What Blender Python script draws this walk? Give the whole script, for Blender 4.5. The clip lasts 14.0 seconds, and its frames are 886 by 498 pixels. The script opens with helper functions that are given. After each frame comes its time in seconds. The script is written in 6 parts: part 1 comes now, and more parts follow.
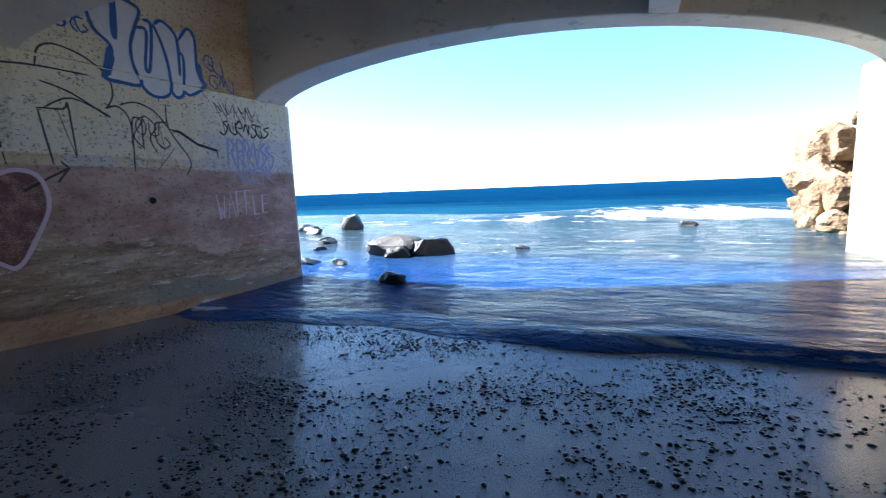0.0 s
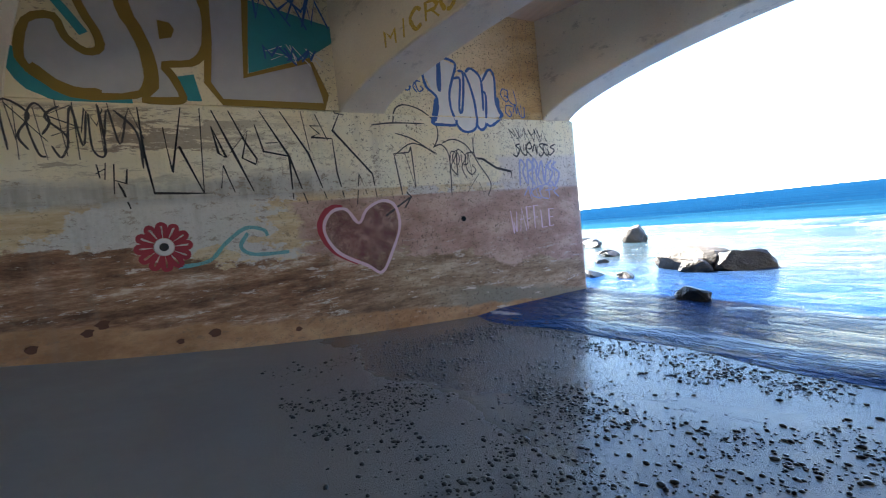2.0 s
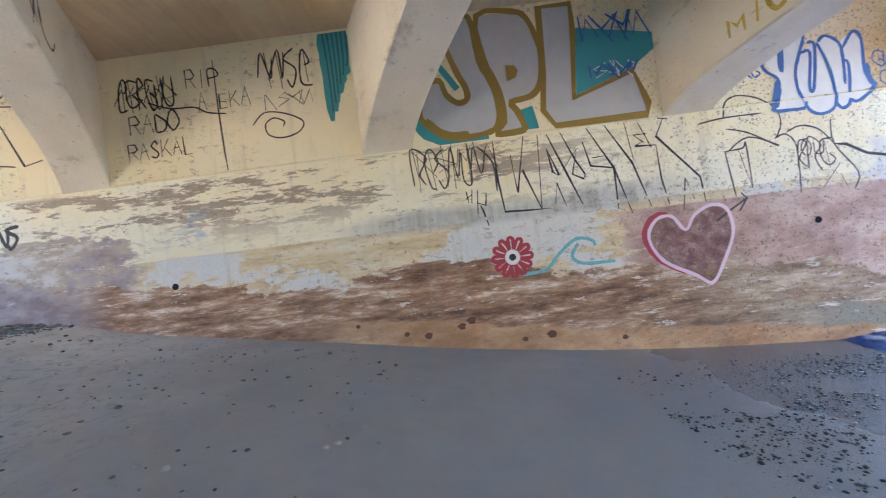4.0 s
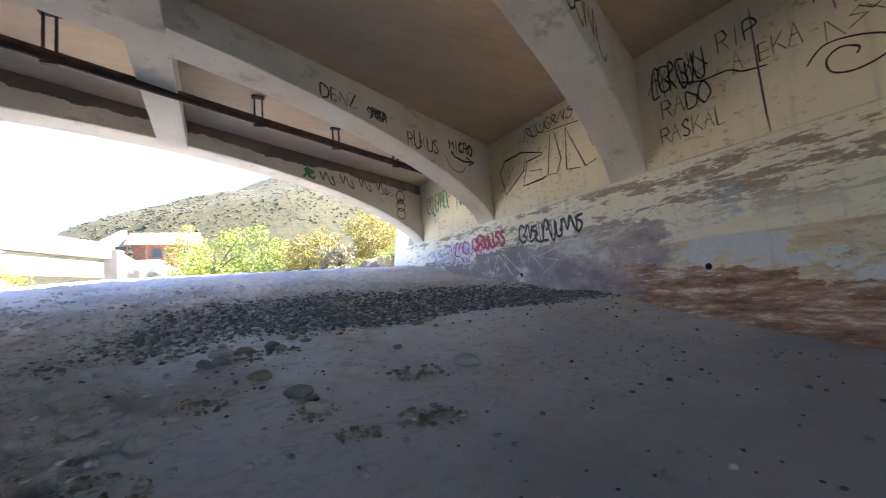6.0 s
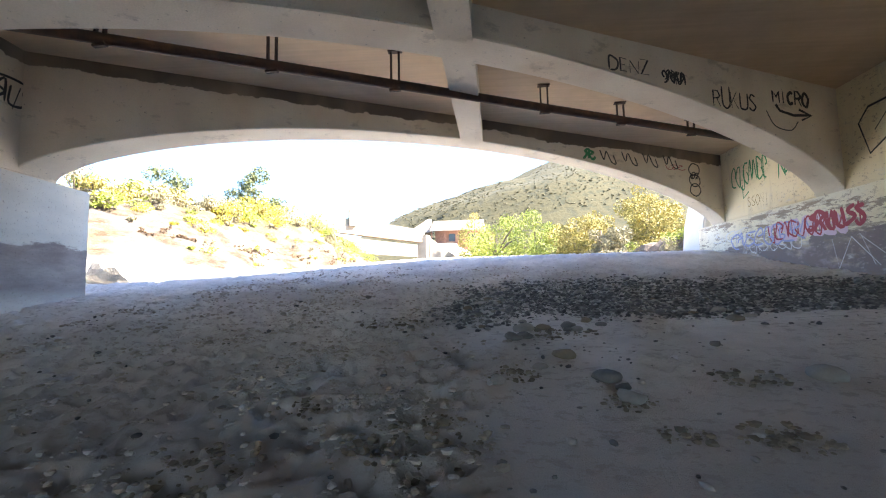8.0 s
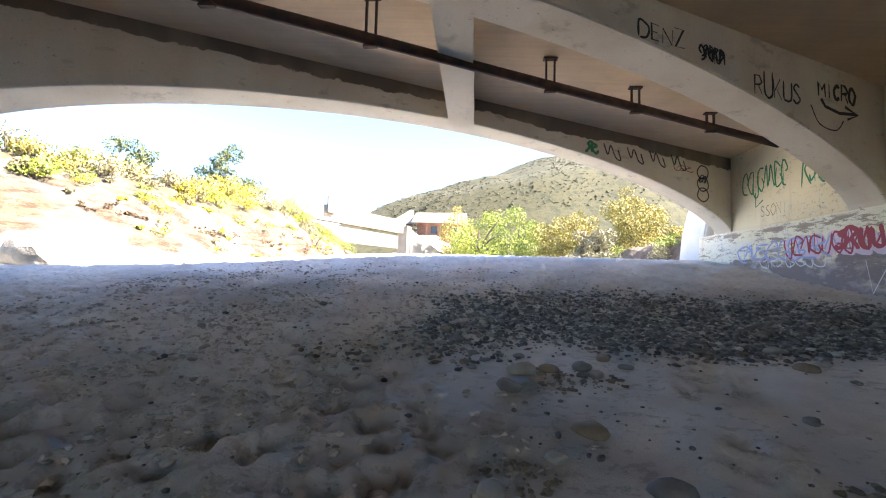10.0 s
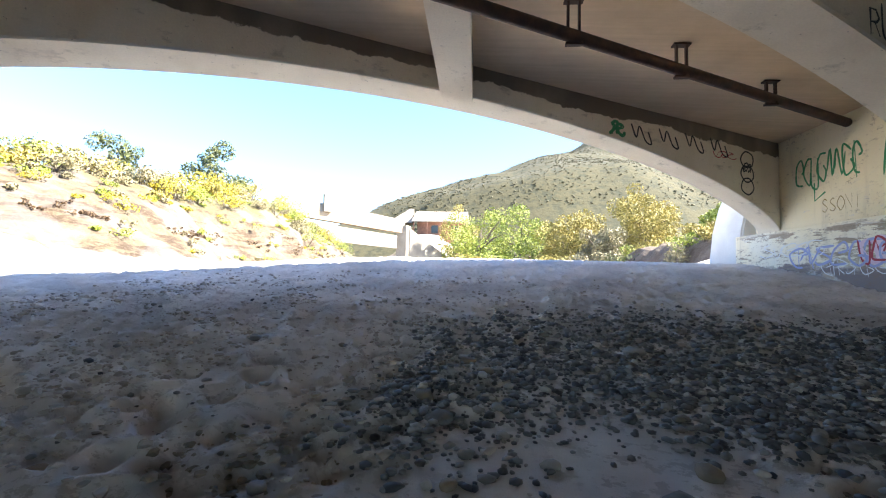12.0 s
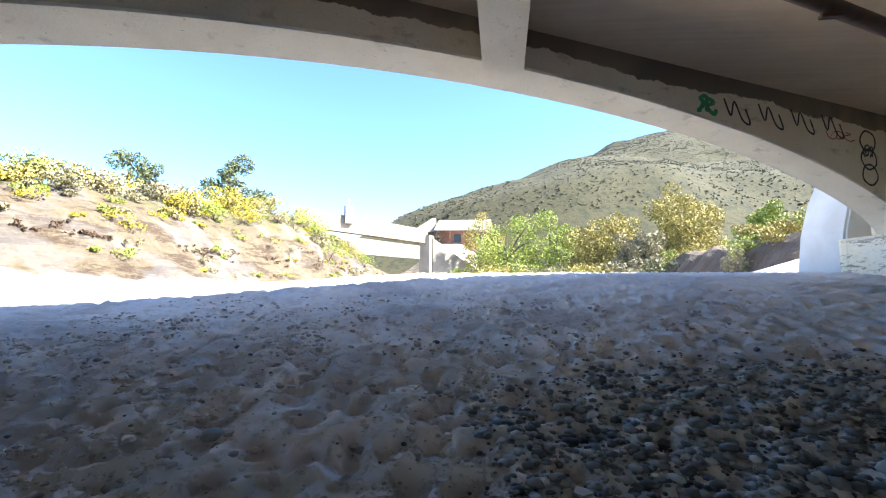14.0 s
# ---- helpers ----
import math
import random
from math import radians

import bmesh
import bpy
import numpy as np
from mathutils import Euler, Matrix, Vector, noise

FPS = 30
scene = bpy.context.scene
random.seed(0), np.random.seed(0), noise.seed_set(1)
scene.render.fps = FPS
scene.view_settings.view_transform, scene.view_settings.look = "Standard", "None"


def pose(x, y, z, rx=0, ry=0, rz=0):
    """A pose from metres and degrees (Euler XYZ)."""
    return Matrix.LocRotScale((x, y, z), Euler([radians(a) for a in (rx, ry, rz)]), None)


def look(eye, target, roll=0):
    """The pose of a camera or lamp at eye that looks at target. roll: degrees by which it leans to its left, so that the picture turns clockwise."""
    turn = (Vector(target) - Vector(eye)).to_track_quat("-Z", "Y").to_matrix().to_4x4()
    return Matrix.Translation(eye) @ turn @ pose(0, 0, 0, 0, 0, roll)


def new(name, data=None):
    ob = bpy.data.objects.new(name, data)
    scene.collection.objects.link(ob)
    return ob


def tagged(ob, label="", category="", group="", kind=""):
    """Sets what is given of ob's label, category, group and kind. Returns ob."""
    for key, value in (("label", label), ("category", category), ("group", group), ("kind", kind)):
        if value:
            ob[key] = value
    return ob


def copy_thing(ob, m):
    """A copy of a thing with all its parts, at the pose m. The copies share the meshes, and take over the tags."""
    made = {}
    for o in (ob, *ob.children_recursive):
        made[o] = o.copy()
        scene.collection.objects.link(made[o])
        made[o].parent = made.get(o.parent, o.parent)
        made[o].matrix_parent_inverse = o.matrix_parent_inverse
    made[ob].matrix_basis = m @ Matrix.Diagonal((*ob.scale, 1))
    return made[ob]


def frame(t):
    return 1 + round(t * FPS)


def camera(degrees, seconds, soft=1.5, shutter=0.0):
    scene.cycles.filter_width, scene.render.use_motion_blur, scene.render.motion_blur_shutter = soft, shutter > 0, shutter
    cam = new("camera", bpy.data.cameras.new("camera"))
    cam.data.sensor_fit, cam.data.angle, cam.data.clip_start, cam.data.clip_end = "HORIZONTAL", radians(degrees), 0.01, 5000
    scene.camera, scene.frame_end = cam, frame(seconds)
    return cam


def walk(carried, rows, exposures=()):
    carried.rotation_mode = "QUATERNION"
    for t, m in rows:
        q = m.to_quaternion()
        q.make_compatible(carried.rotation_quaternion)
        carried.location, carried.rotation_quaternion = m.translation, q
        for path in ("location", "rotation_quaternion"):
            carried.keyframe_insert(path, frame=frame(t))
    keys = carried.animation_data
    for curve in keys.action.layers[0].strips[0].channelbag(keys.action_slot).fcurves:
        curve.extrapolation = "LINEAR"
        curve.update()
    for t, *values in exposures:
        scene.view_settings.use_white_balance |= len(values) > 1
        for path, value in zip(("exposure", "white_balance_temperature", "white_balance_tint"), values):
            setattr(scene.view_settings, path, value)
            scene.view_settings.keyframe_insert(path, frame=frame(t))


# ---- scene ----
import functools

# The camera and its walk: seconds, place, heading, pitch, lean to the right
cam = camera(91.8, 14.0, soft=1.1, shutter=0.12)
ROWS = [
    (0.0, -0.013, 0.000, 0.903, 24.79, -7.87, 2.25),
    (0.5, -0.104, -0.030, 0.901, 38.08, -6.58, 4.44),
    (1.0, -0.147, -0.052, 0.898, 45.53, -5.63, 5.06),
    (1.5, -0.187, -0.076, 0.883, 52.41, -4.82, 5.82),
    (2.0, -0.221, -0.115, 0.840, 60.17, -3.27, 5.97),
    (4.5, -0.377, -1.826, 1.155, 105.67, 2.34, 7.44),
    (5.0, -0.452, -1.920, 1.153, 124.48, 4.31, 6.76),
    (5.5, -0.512, -1.969, 1.135, 138.04, 5.33, 5.54),
    (6.0, -0.494, -2.010, 1.133, 152.16, 5.18, 4.41),
    (6.5, -0.424, -2.045, 1.140, 167.17, 5.18, 3.43),
    (7.0, -0.344, -2.084, 1.145, 177.12, 5.11, 2.68),
    (7.5, -0.271, -2.096, 1.141, 183.04, 4.98, 2.02),
    (8.0, -0.191, -2.168, 1.136, 187.06, 4.80, 1.29),
    (8.5, -0.133, -2.380, 1.142, 186.56, 3.95, -0.22),
    (11.0, -0.070, -4.734, 1.529, 184.11, 3.67, -1.39),
    (11.5, -0.114, -5.200, 1.549, 184.16, 3.53, -1.17),
    (12.0, -0.106, -5.675, 1.632, 184.79, 3.62, -1.36),
    (12.5, -0.023, -6.148, 1.715, 186.05, 3.62, -0.88),
    (13.0, 0.075, -6.634, 1.782, 186.91, 4.32, -0.54),
    (13.5, 0.251, -7.081, 1.834, 187.73, 5.18, -0.64),
    (14.0, 0.396, -7.482, 1.891, 187.72, 4.74, -0.04),
]
EXPOSURES = [(0.0, 2.95, 5550, 11), (0.8, 3.2, 5500, 11), (1.5, 3.7, 6200, 11), (2.2, 4.05, 6600, 11), (4.5, 5.55, 6300, 14), (5.0, 5.2, 6200, 14), (6.0, 4.05, 6200, 14), (7.5, 3.95, 6500, 13), (8.5, 3.92, 6600, 13), (11.0, 3.7, 6600, 12), (12.0, 3.55, 6400, 10), (14.0, 3.2, 6050, 8)]
walk(cam, [(t, pose(x, y, z, 90 + pitch, 0, yaw) @ pose(0, 0, 0, 0, 0, -lean)) for t, x, y, z, yaw, pitch, lean in ROWS], EXPOSURES)

# World, sun and the sky behind them
SUN_DIR = Vector((-0.74, 0.03, 0.67)).normalized()
world = bpy.data.worlds.new("sky")
scene.world = world
world.use_nodes = True
wn = world.node_tree.nodes
sky = wn.new("ShaderNodeTexSky")
sky.sky_type = "NISHITA"
sky.sun_disc = False
sky.sun_elevation = math.asin(SUN_DIR.z)
sky.sun_rotation = math.atan2(SUN_DIR.x, SUN_DIR.y)
sky.air_density, sky.dust_density, sky.ozone_density = 1.0, 0.05, 6.0
wn["Background"].inputs["Strength"].default_value = 0.055
world.node_tree.links.new(sky.outputs[0], wn["Background"].inputs["Color"])
sun_data = bpy.data.lights.new("sun", "SUN")
sun_data.energy, sun_data.angle, sun_data.color = 3.7, radians(0.5), (1.0, 0.93, 0.82)
sun = new("sun", sun_data)
sun.matrix_world = look(SUN_DIR * 50, (0, 0, 0))


# ---- node materials ----
def ramp(nt, fac, stops):
    n = nt.nodes.new("ShaderNodeValToRGB")
    while len(n.color_ramp.elements) < len(stops):
        n.color_ramp.elements.new(0.5)
    for e, (p, c) in zip(n.color_ramp.elements, stops):
        e.position, e.color = p, (*c, 1) if len(c) == 3 else c
    nt.links.new(fac, n.inputs[0])
    return n.outputs[0]


def tex(nt, kind, scale, vec, detail=4.0, rough=0.55, stretch=None):
    if stretch:
        mp = nt.nodes.new("ShaderNodeMapping")
        mp.inputs["Scale"].default_value = stretch
        nt.links.new(vec, mp.inputs["Vector"])
        vec = mp.outputs[0]
    n = nt.nodes.new({"noise": "ShaderNodeTexNoise", "voro": "ShaderNodeTexVoronoi"}[kind])
    n.inputs["Scale"].default_value = scale
    if kind == "noise":
        n.inputs["Detail"].default_value, n.inputs["Roughness"].default_value = detail, rough
    nt.links.new(vec, n.inputs["Vector"])
    return n.outputs[0]


def mix(nt, fac, a, b, mode="MIX"):
    n = nt.nodes.new("ShaderNodeMix")
    n.data_type, n.blend_type = "RGBA", mode
    for sock, v in ((n.inputs[0], fac), (n.inputs[6], a), (n.inputs[7], b)):
        if isinstance(v, (int, float)):
            sock.default_value = v
        elif isinstance(v, tuple):
            sock.default_value = (*v, 1)
        else:
            nt.links.new(v, sock)
    return n.outputs[2]


def maths(nt, op, a, b=0.0, clamp=False):
    n = nt.nodes.new("ShaderNodeMath")
    n.operation, n.use_clamp = op, clamp
    for sock, v in ((n.inputs[0], a), (n.inputs[1], b)):
        if isinstance(v, (int, float)):
            sock.default_value = v
        else:
            nt.links.new(v, sock)
    return n.outputs[0]


def rise(nt, v, a, b):
    """0 below a, 1 above b, straight between; falls where a is above b."""
    n = nt.nodes.new("ShaderNodeMapRange")
    n.inputs["From Min"].default_value, n.inputs["From Max"].default_value = a, b
    nt.links.new(v, n.inputs["Value"])
    return n.outputs[0]


def both(nt, *masks):
    out = masks[0]
    for m in masks[1:]:
        out = maths(nt, "MULTIPLY", out, m)
    return out


def start_material(name, rough=0.8, metal=0.0):
    m = bpy.data.materials.new(name)
    m.use_nodes = True
    nt = m.node_tree
    bsdf = nt.nodes["Principled BSDF"]
    bsdf.inputs["Roughness"].default_value, bsdf.inputs["Metallic"].default_value = rough, metal
    geo = nt.nodes.new("ShaderNodeNewGeometry")
    return m, nt, bsdf, geo.outputs["Position"]


def bump(nt, bsdf, height, strength=0.4, distance=0.02):
    n = nt.nodes.new("ShaderNodeBump")
    n.inputs["Strength"].default_value, n.inputs["Distance"].default_value = strength, distance
    nt.links.new(height, n.inputs["Height"])
    nt.links.new(n.outputs[0], bsdf.inputs["Normal"])


def grainy(name, a, b, scale=3.0, rough=0.8, fine=40.0, bumpy=0.3, metal=0.0, distance=0.01):
    """A two-scale mottled surface."""
    m, nt, bsdf, pos = start_material(name, rough, metal)
    big = tex(nt, "noise", scale, pos, 5)
    small = tex(nt, "noise", fine, pos, 3)
    col = ramp(nt, big, [(0.35, a), (0.65, b)])
    col = mix(nt, maths(nt, "MULTIPLY", small, 0.35), col, tuple(v * 0.45 for v in a))
    nt.links.new(col, bsdf.inputs["Base Color"])
    bump(nt, bsdf, small, bumpy, distance)
    return m


def separate_z(nt, pos, axis=2):
    n = nt.nodes.new("ShaderNodeSeparateXYZ")
    nt.links.new(pos, n.inputs[0])
    return n.outputs[axis]


def plain(name, c, rough=0.7, metal=0.0):
    m, nt, bsdf, pos = start_material(name, rough, metal)
    n = tex(nt, "noise", 25.0, pos, 3)
    col = mix(nt, maths(nt, "MULTIPLY", n, 0.3), (*c,), tuple(v * 0.6 for v in c))
    nt.links.new(col, bsdf.inputs["Base Color"])
    return m


def spray(name, c, cover=0.62):
    """Thin spray paint through which the wall shows in worn specks."""
    m, nt, bsdf, pos = start_material(name, 0.6)
    n = tex(nt, "noise", 60.0, pos, 4, 0.7)
    n2 = tex(nt, "noise", 6.0, pos, 2)
    nt.links.new(mix(nt, maths(nt, "MULTIPLY", n2, 0.5), (*c,), tuple(v * 0.6 + 0.03 for v in c)), bsdf.inputs["Base Color"])
    a = maths(nt, "ADD", maths(nt, "MULTIPLY", n, 0.7), maths(nt, "MULTIPLY", n2, 0.3))
    al = ramp(nt, a, [(1 - cover - 0.12, (0, 0, 0)), (1 - cover + 0.04, (1, 1, 1))])
    nt.links.new(al, bsdf.inputs["Alpha"])
    return m


# ---- the plan ----
WEST, SKEW, GRADE, LEDGE = -7.52, 0.46, 0.035, 2.95
RIB_Y = [7.45, 2.72, -2.36, -7.52, -12.5, -17.33]      # middle of each rib at the west wall, from the sea inland
WATER = -1.06


def east(y):
    """The east wall's x: it runs a little askew of the west wall."""
    return 9.0 - (y + 9.4) * 0.178


def rib_span(k):
    """Where rib k ends on the east wall."""
    x = 8.0
    for _ in range(20):
        x = east(RIB_Y[k] + SKEW * (x - WEST))
    return x


def piecewise(v, pts):
    return float(np.interp(v, [p[0] for p in pts], [p[1] for p in pts]))


BEACH = [(-200, 4.0), (-120, 3.0), (-70, 1.8), (-45, 1.2), (-30, 1.4), (-25, 1.8), (-22, 2.15), (-18.5, 2.15), (-16, 1.85), (-14, 1.45), (-10, 0.9),
         (-8, 0.58), (-6, 0.28), (-3, -0.22), (-1.4, -0.5), (1, -0.82), (3, -1.0), (5.3, -1.14), (8, -1.35), (12, -1.6), (40, -4.0), (400, -9.0)]


BANK_TOP = [(-120, 3.0), (-68, 3.2), (-62, 4.0), (-52, 6.0), (-42, 7.0), (-34, 6.9), (-29, 6.5), (-20, 5.7), (-12, 5.2)]


def smooth(a, b, v):
    t = min(max((v - a) / (b - a), 0), 1)
    return t * t * (3 - 2 * t)


def ground_z(x, y):
    z = (piecewise(y - 0.7, BEACH) + piecewise(y, BEACH) + piecewise(y + 0.7, BEACH)) / 3
    if y < -8:
        # the bed drops towards the east and meets the sandy bank
        z -= 0.35 * smooth(2, 9, x) * smooth(-12, -20, y)
        toe = 11.0 + 1.2 * noise.noise(Vector((y * 0.12, 3.1, 0)))
        f = smooth(toe, toe + 7.5, x) * smooth(-11.5, -17, y)
        if f > 0:
            top = piecewise(y, BANK_TOP) + 0.4 * noise.noise(Vector((x * 0.2, y * 0.12, 1.7))) + 0.03 * max(0, x - 18.5)
            # an undercut shelf of roots half-way up, and gullies
            shelf = 0.42 + 0.10 * noise.noise(Vector((y * 0.15, 0.3, 2.2))) + 0.05 * noise.noise(Vector((y * 0.7, 0.9, 4.2)))
            g = f + 0.10 * (smooth(shelf, shelf + 0.05, f) - smooth(shelf + 0.05, 1.0, f))
            rough = 0.30 * noise.noise(Vector((x * 0.7, y * 0.7, 5.0))) + 0.14 * noise.noise(Vector((x * 1.9, y * 1.5, 7.0)))
            z += (top - z) * g + rough * smooth(0, 0.2, f)
        # knoll under the far house and the road embankment
        z += 8.5 * smooth(-60, -92, y) * smooth(1.0, 9.0, x) * (1 - f)
        # low west bank beyond the pier
        f = smooth(-7.0, -14.0, x - 0.12 * (y + 30)) * smooth(-20, -26, y)
        z += f * 1.6
    # pebble ridge by the west wall
    z += 0.16 * math.exp(-((y + 8.3 - 0.25 * (x + 7.5)) / 1.1) ** 2) * smooth(1.5, -6.5, x)
    return z


def part(name, bm, material, parent=None, label="", smooth_shade=False):
    me = bpy.data.meshes.new(name)
    bm.to_mesh(me)
    bm.free()
    if material:
        me.materials.append(material)
    if smooth_shade:
        me.polygons.foreach_set("use_smooth", [True] * len(me.polygons))
    ob = new(name, me)
    if parent:
        ob.parent = parent
    if label:
        ob["label"] = label
    return ob


def empty(name, at=(0, 0, 0)):
    ob = new(name)
    ob.empty_display_size = 0.2
    ob.location = at
    return ob


def grid_mesh(xs, ys, fz):
    bm = bmesh.new()
    rows = [[bm.verts.new((x, y, fz(x, y))) for x in xs] for y in ys]
    for j in range(len(ys) - 1):
        for i in range(len(xs) - 1):
            bm.faces.new((rows[j][i], rows[j][i + 1], rows[j + 1][i + 1], rows[j + 1][i]))
    return bm


def prism(bm, bottom, top):
    """A closed solid between two rings of the same length."""
    a = [bm.verts.new(p) for p in bottom]
    b = [bm.verts.new(p) for p in top]
    n = len(a)
    bm.faces.new(a[::-1])
    bm.faces.new(b)
    for i in range(n):
        bm.faces.new((a[i], a[(i + 1) % n], b[(i + 1) % n], b[i]))


def box(bm, x0, x1, y0, y1, z0, z1):
    ring = [(x0, y0), (x1, y0), (x1, y1), (x0, y1)]
    prism(bm, [(x, y, z0) for x, y in ring], [(x, y, z1) for x, y in ring])


def bevelled(bm, width=0.02, segments=2):
    bmesh.ops.recalc_face_normals(bm, faces=bm.faces)
    bmesh.ops.bevel(bm, geom=[e for e in bm.edges if len(e.link_faces) == 2 and e.calc_face_angle(0) > 0.6], offset=width, segments=segments, affect="EDGES", clamp_overlap=True)
    return bm


def tube(bm, pts, radius, sides=8):
    """A round bar along points; radius may be a list."""
    rings = []
    n = len(pts)
    for i, p in enumerate(pts):
        p = Vector(p)
        d = (Vector(pts[min(i + 1, n - 1)]) - Vector(pts[max(i - 1, 0)])).normalized()
        u = d.orthogonal().normalized()
        v = d.cross(u)
        r = radius[i] if isinstance(radius, (list, tuple)) else radius
        rings.append([bm.verts.new(p + r * (math.cos(2 * math.pi * k / sides) * u + math.sin(2 * math.pi * k / sides) * v)) for k in range(sides)])
    for a, b in zip(rings, rings[1:]):
        o = min(range(sides), key=lambda s: (a[0].co - b[s].co).length)
        for k in range(sides):
            bm.faces.new((a[k], a[(k + 1) % sides], b[(k + 1 + o) % sides], b[(k + o) % sides]))
    bm.faces.new(rings[0][::-1])
    bm.faces.new(rings[-1])


# ---- materials of the large structure ----
def concrete_material():
    m, nt, bsdf, pos = start_material("painted_concrete", 0.85)
    big = tex(nt, "noise", 0.5, pos, 6, 0.6)
    patch = tex(nt, "noise", 1.7, pos, 6, 0.7, (1, 1, 2.2))
    fine = tex(nt, "noise", 35.0, pos, 4)
    col = ramp(nt, big, [(0.3, (0.76, 0.67, 0.52)), (0.7, (0.87, 0.79, 0.64))])
    col = mix(nt, ramp(nt, patch, [(0.58, (0, 0, 0)), (0.66, (0.8, 0.8, 0.8))]), col, (0.50, 0.44, 0.34))
    x, y, z = separate_z(nt, pos, 0), separate_z(nt, pos, 1), separate_z(nt, pos)
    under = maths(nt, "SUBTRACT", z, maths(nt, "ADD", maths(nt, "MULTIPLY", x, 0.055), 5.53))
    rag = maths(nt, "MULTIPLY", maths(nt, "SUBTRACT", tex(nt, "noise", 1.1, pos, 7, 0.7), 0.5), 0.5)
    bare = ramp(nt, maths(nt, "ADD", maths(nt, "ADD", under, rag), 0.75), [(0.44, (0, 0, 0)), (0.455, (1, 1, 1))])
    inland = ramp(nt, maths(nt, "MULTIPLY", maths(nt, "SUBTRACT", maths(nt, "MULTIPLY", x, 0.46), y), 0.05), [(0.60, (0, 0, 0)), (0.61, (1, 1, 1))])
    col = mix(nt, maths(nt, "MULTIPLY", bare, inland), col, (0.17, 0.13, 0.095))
    soft = tex(nt, "noise", 0.9, pos, 3, 0.5, (1, 1, 0.5))
    col = mix(nt, maths(nt, "MULTIPLY", ramp(nt, soft, [(0.45, (0, 0, 0)), (0.7, (1, 1, 1))]), 0.45), col, (0.60, 0.49, 0.34))
    specks = ramp(nt, tex(nt, "noise", 14.0, pos, 3, 0.6), [(0.68, (0, 0, 0)), (0.72, (1, 1, 1))])
    col = mix(nt, maths(nt, "MULTIPLY", specks, 0.5), col, (0.1, 0.085, 0.07))
    col = mix(nt, maths(nt, "MULTIPLY", fine, 0.25), col, (0.2, 0.17, 0.13))
    nt.links.new(col, bsdf.inputs["Base Color"])
    bump(nt, bsdf, fine, 0.35, 0.015)
    return m


def ceiling_material():
    m, nt, bsdf, pos = start_material("board_marked_concrete", 0.9)
    big = tex(nt, "noise", 0.7, pos, 6, 0.65)
    board = tex(nt, "noise", 2.0, pos, 3, 0.5, (0.25, 6, 1))
    fine = tex(nt, "noise", 30.0, pos, 4)
    col = ramp(nt, big, [(0.3, (0.62, 0.46, 0.29)), (0.7, (0.82, 0.63, 0.41))])
    col = mix(nt, maths(nt, "MULTIPLY", board, 0.45), col, (0.30, 0.21, 0.13))
    nt.links.new(col, bsdf.inputs["Base Color"])
    bump(nt, bsdf, mix(nt, 0.5, board, fine), 0.3, 0.015)
    return m


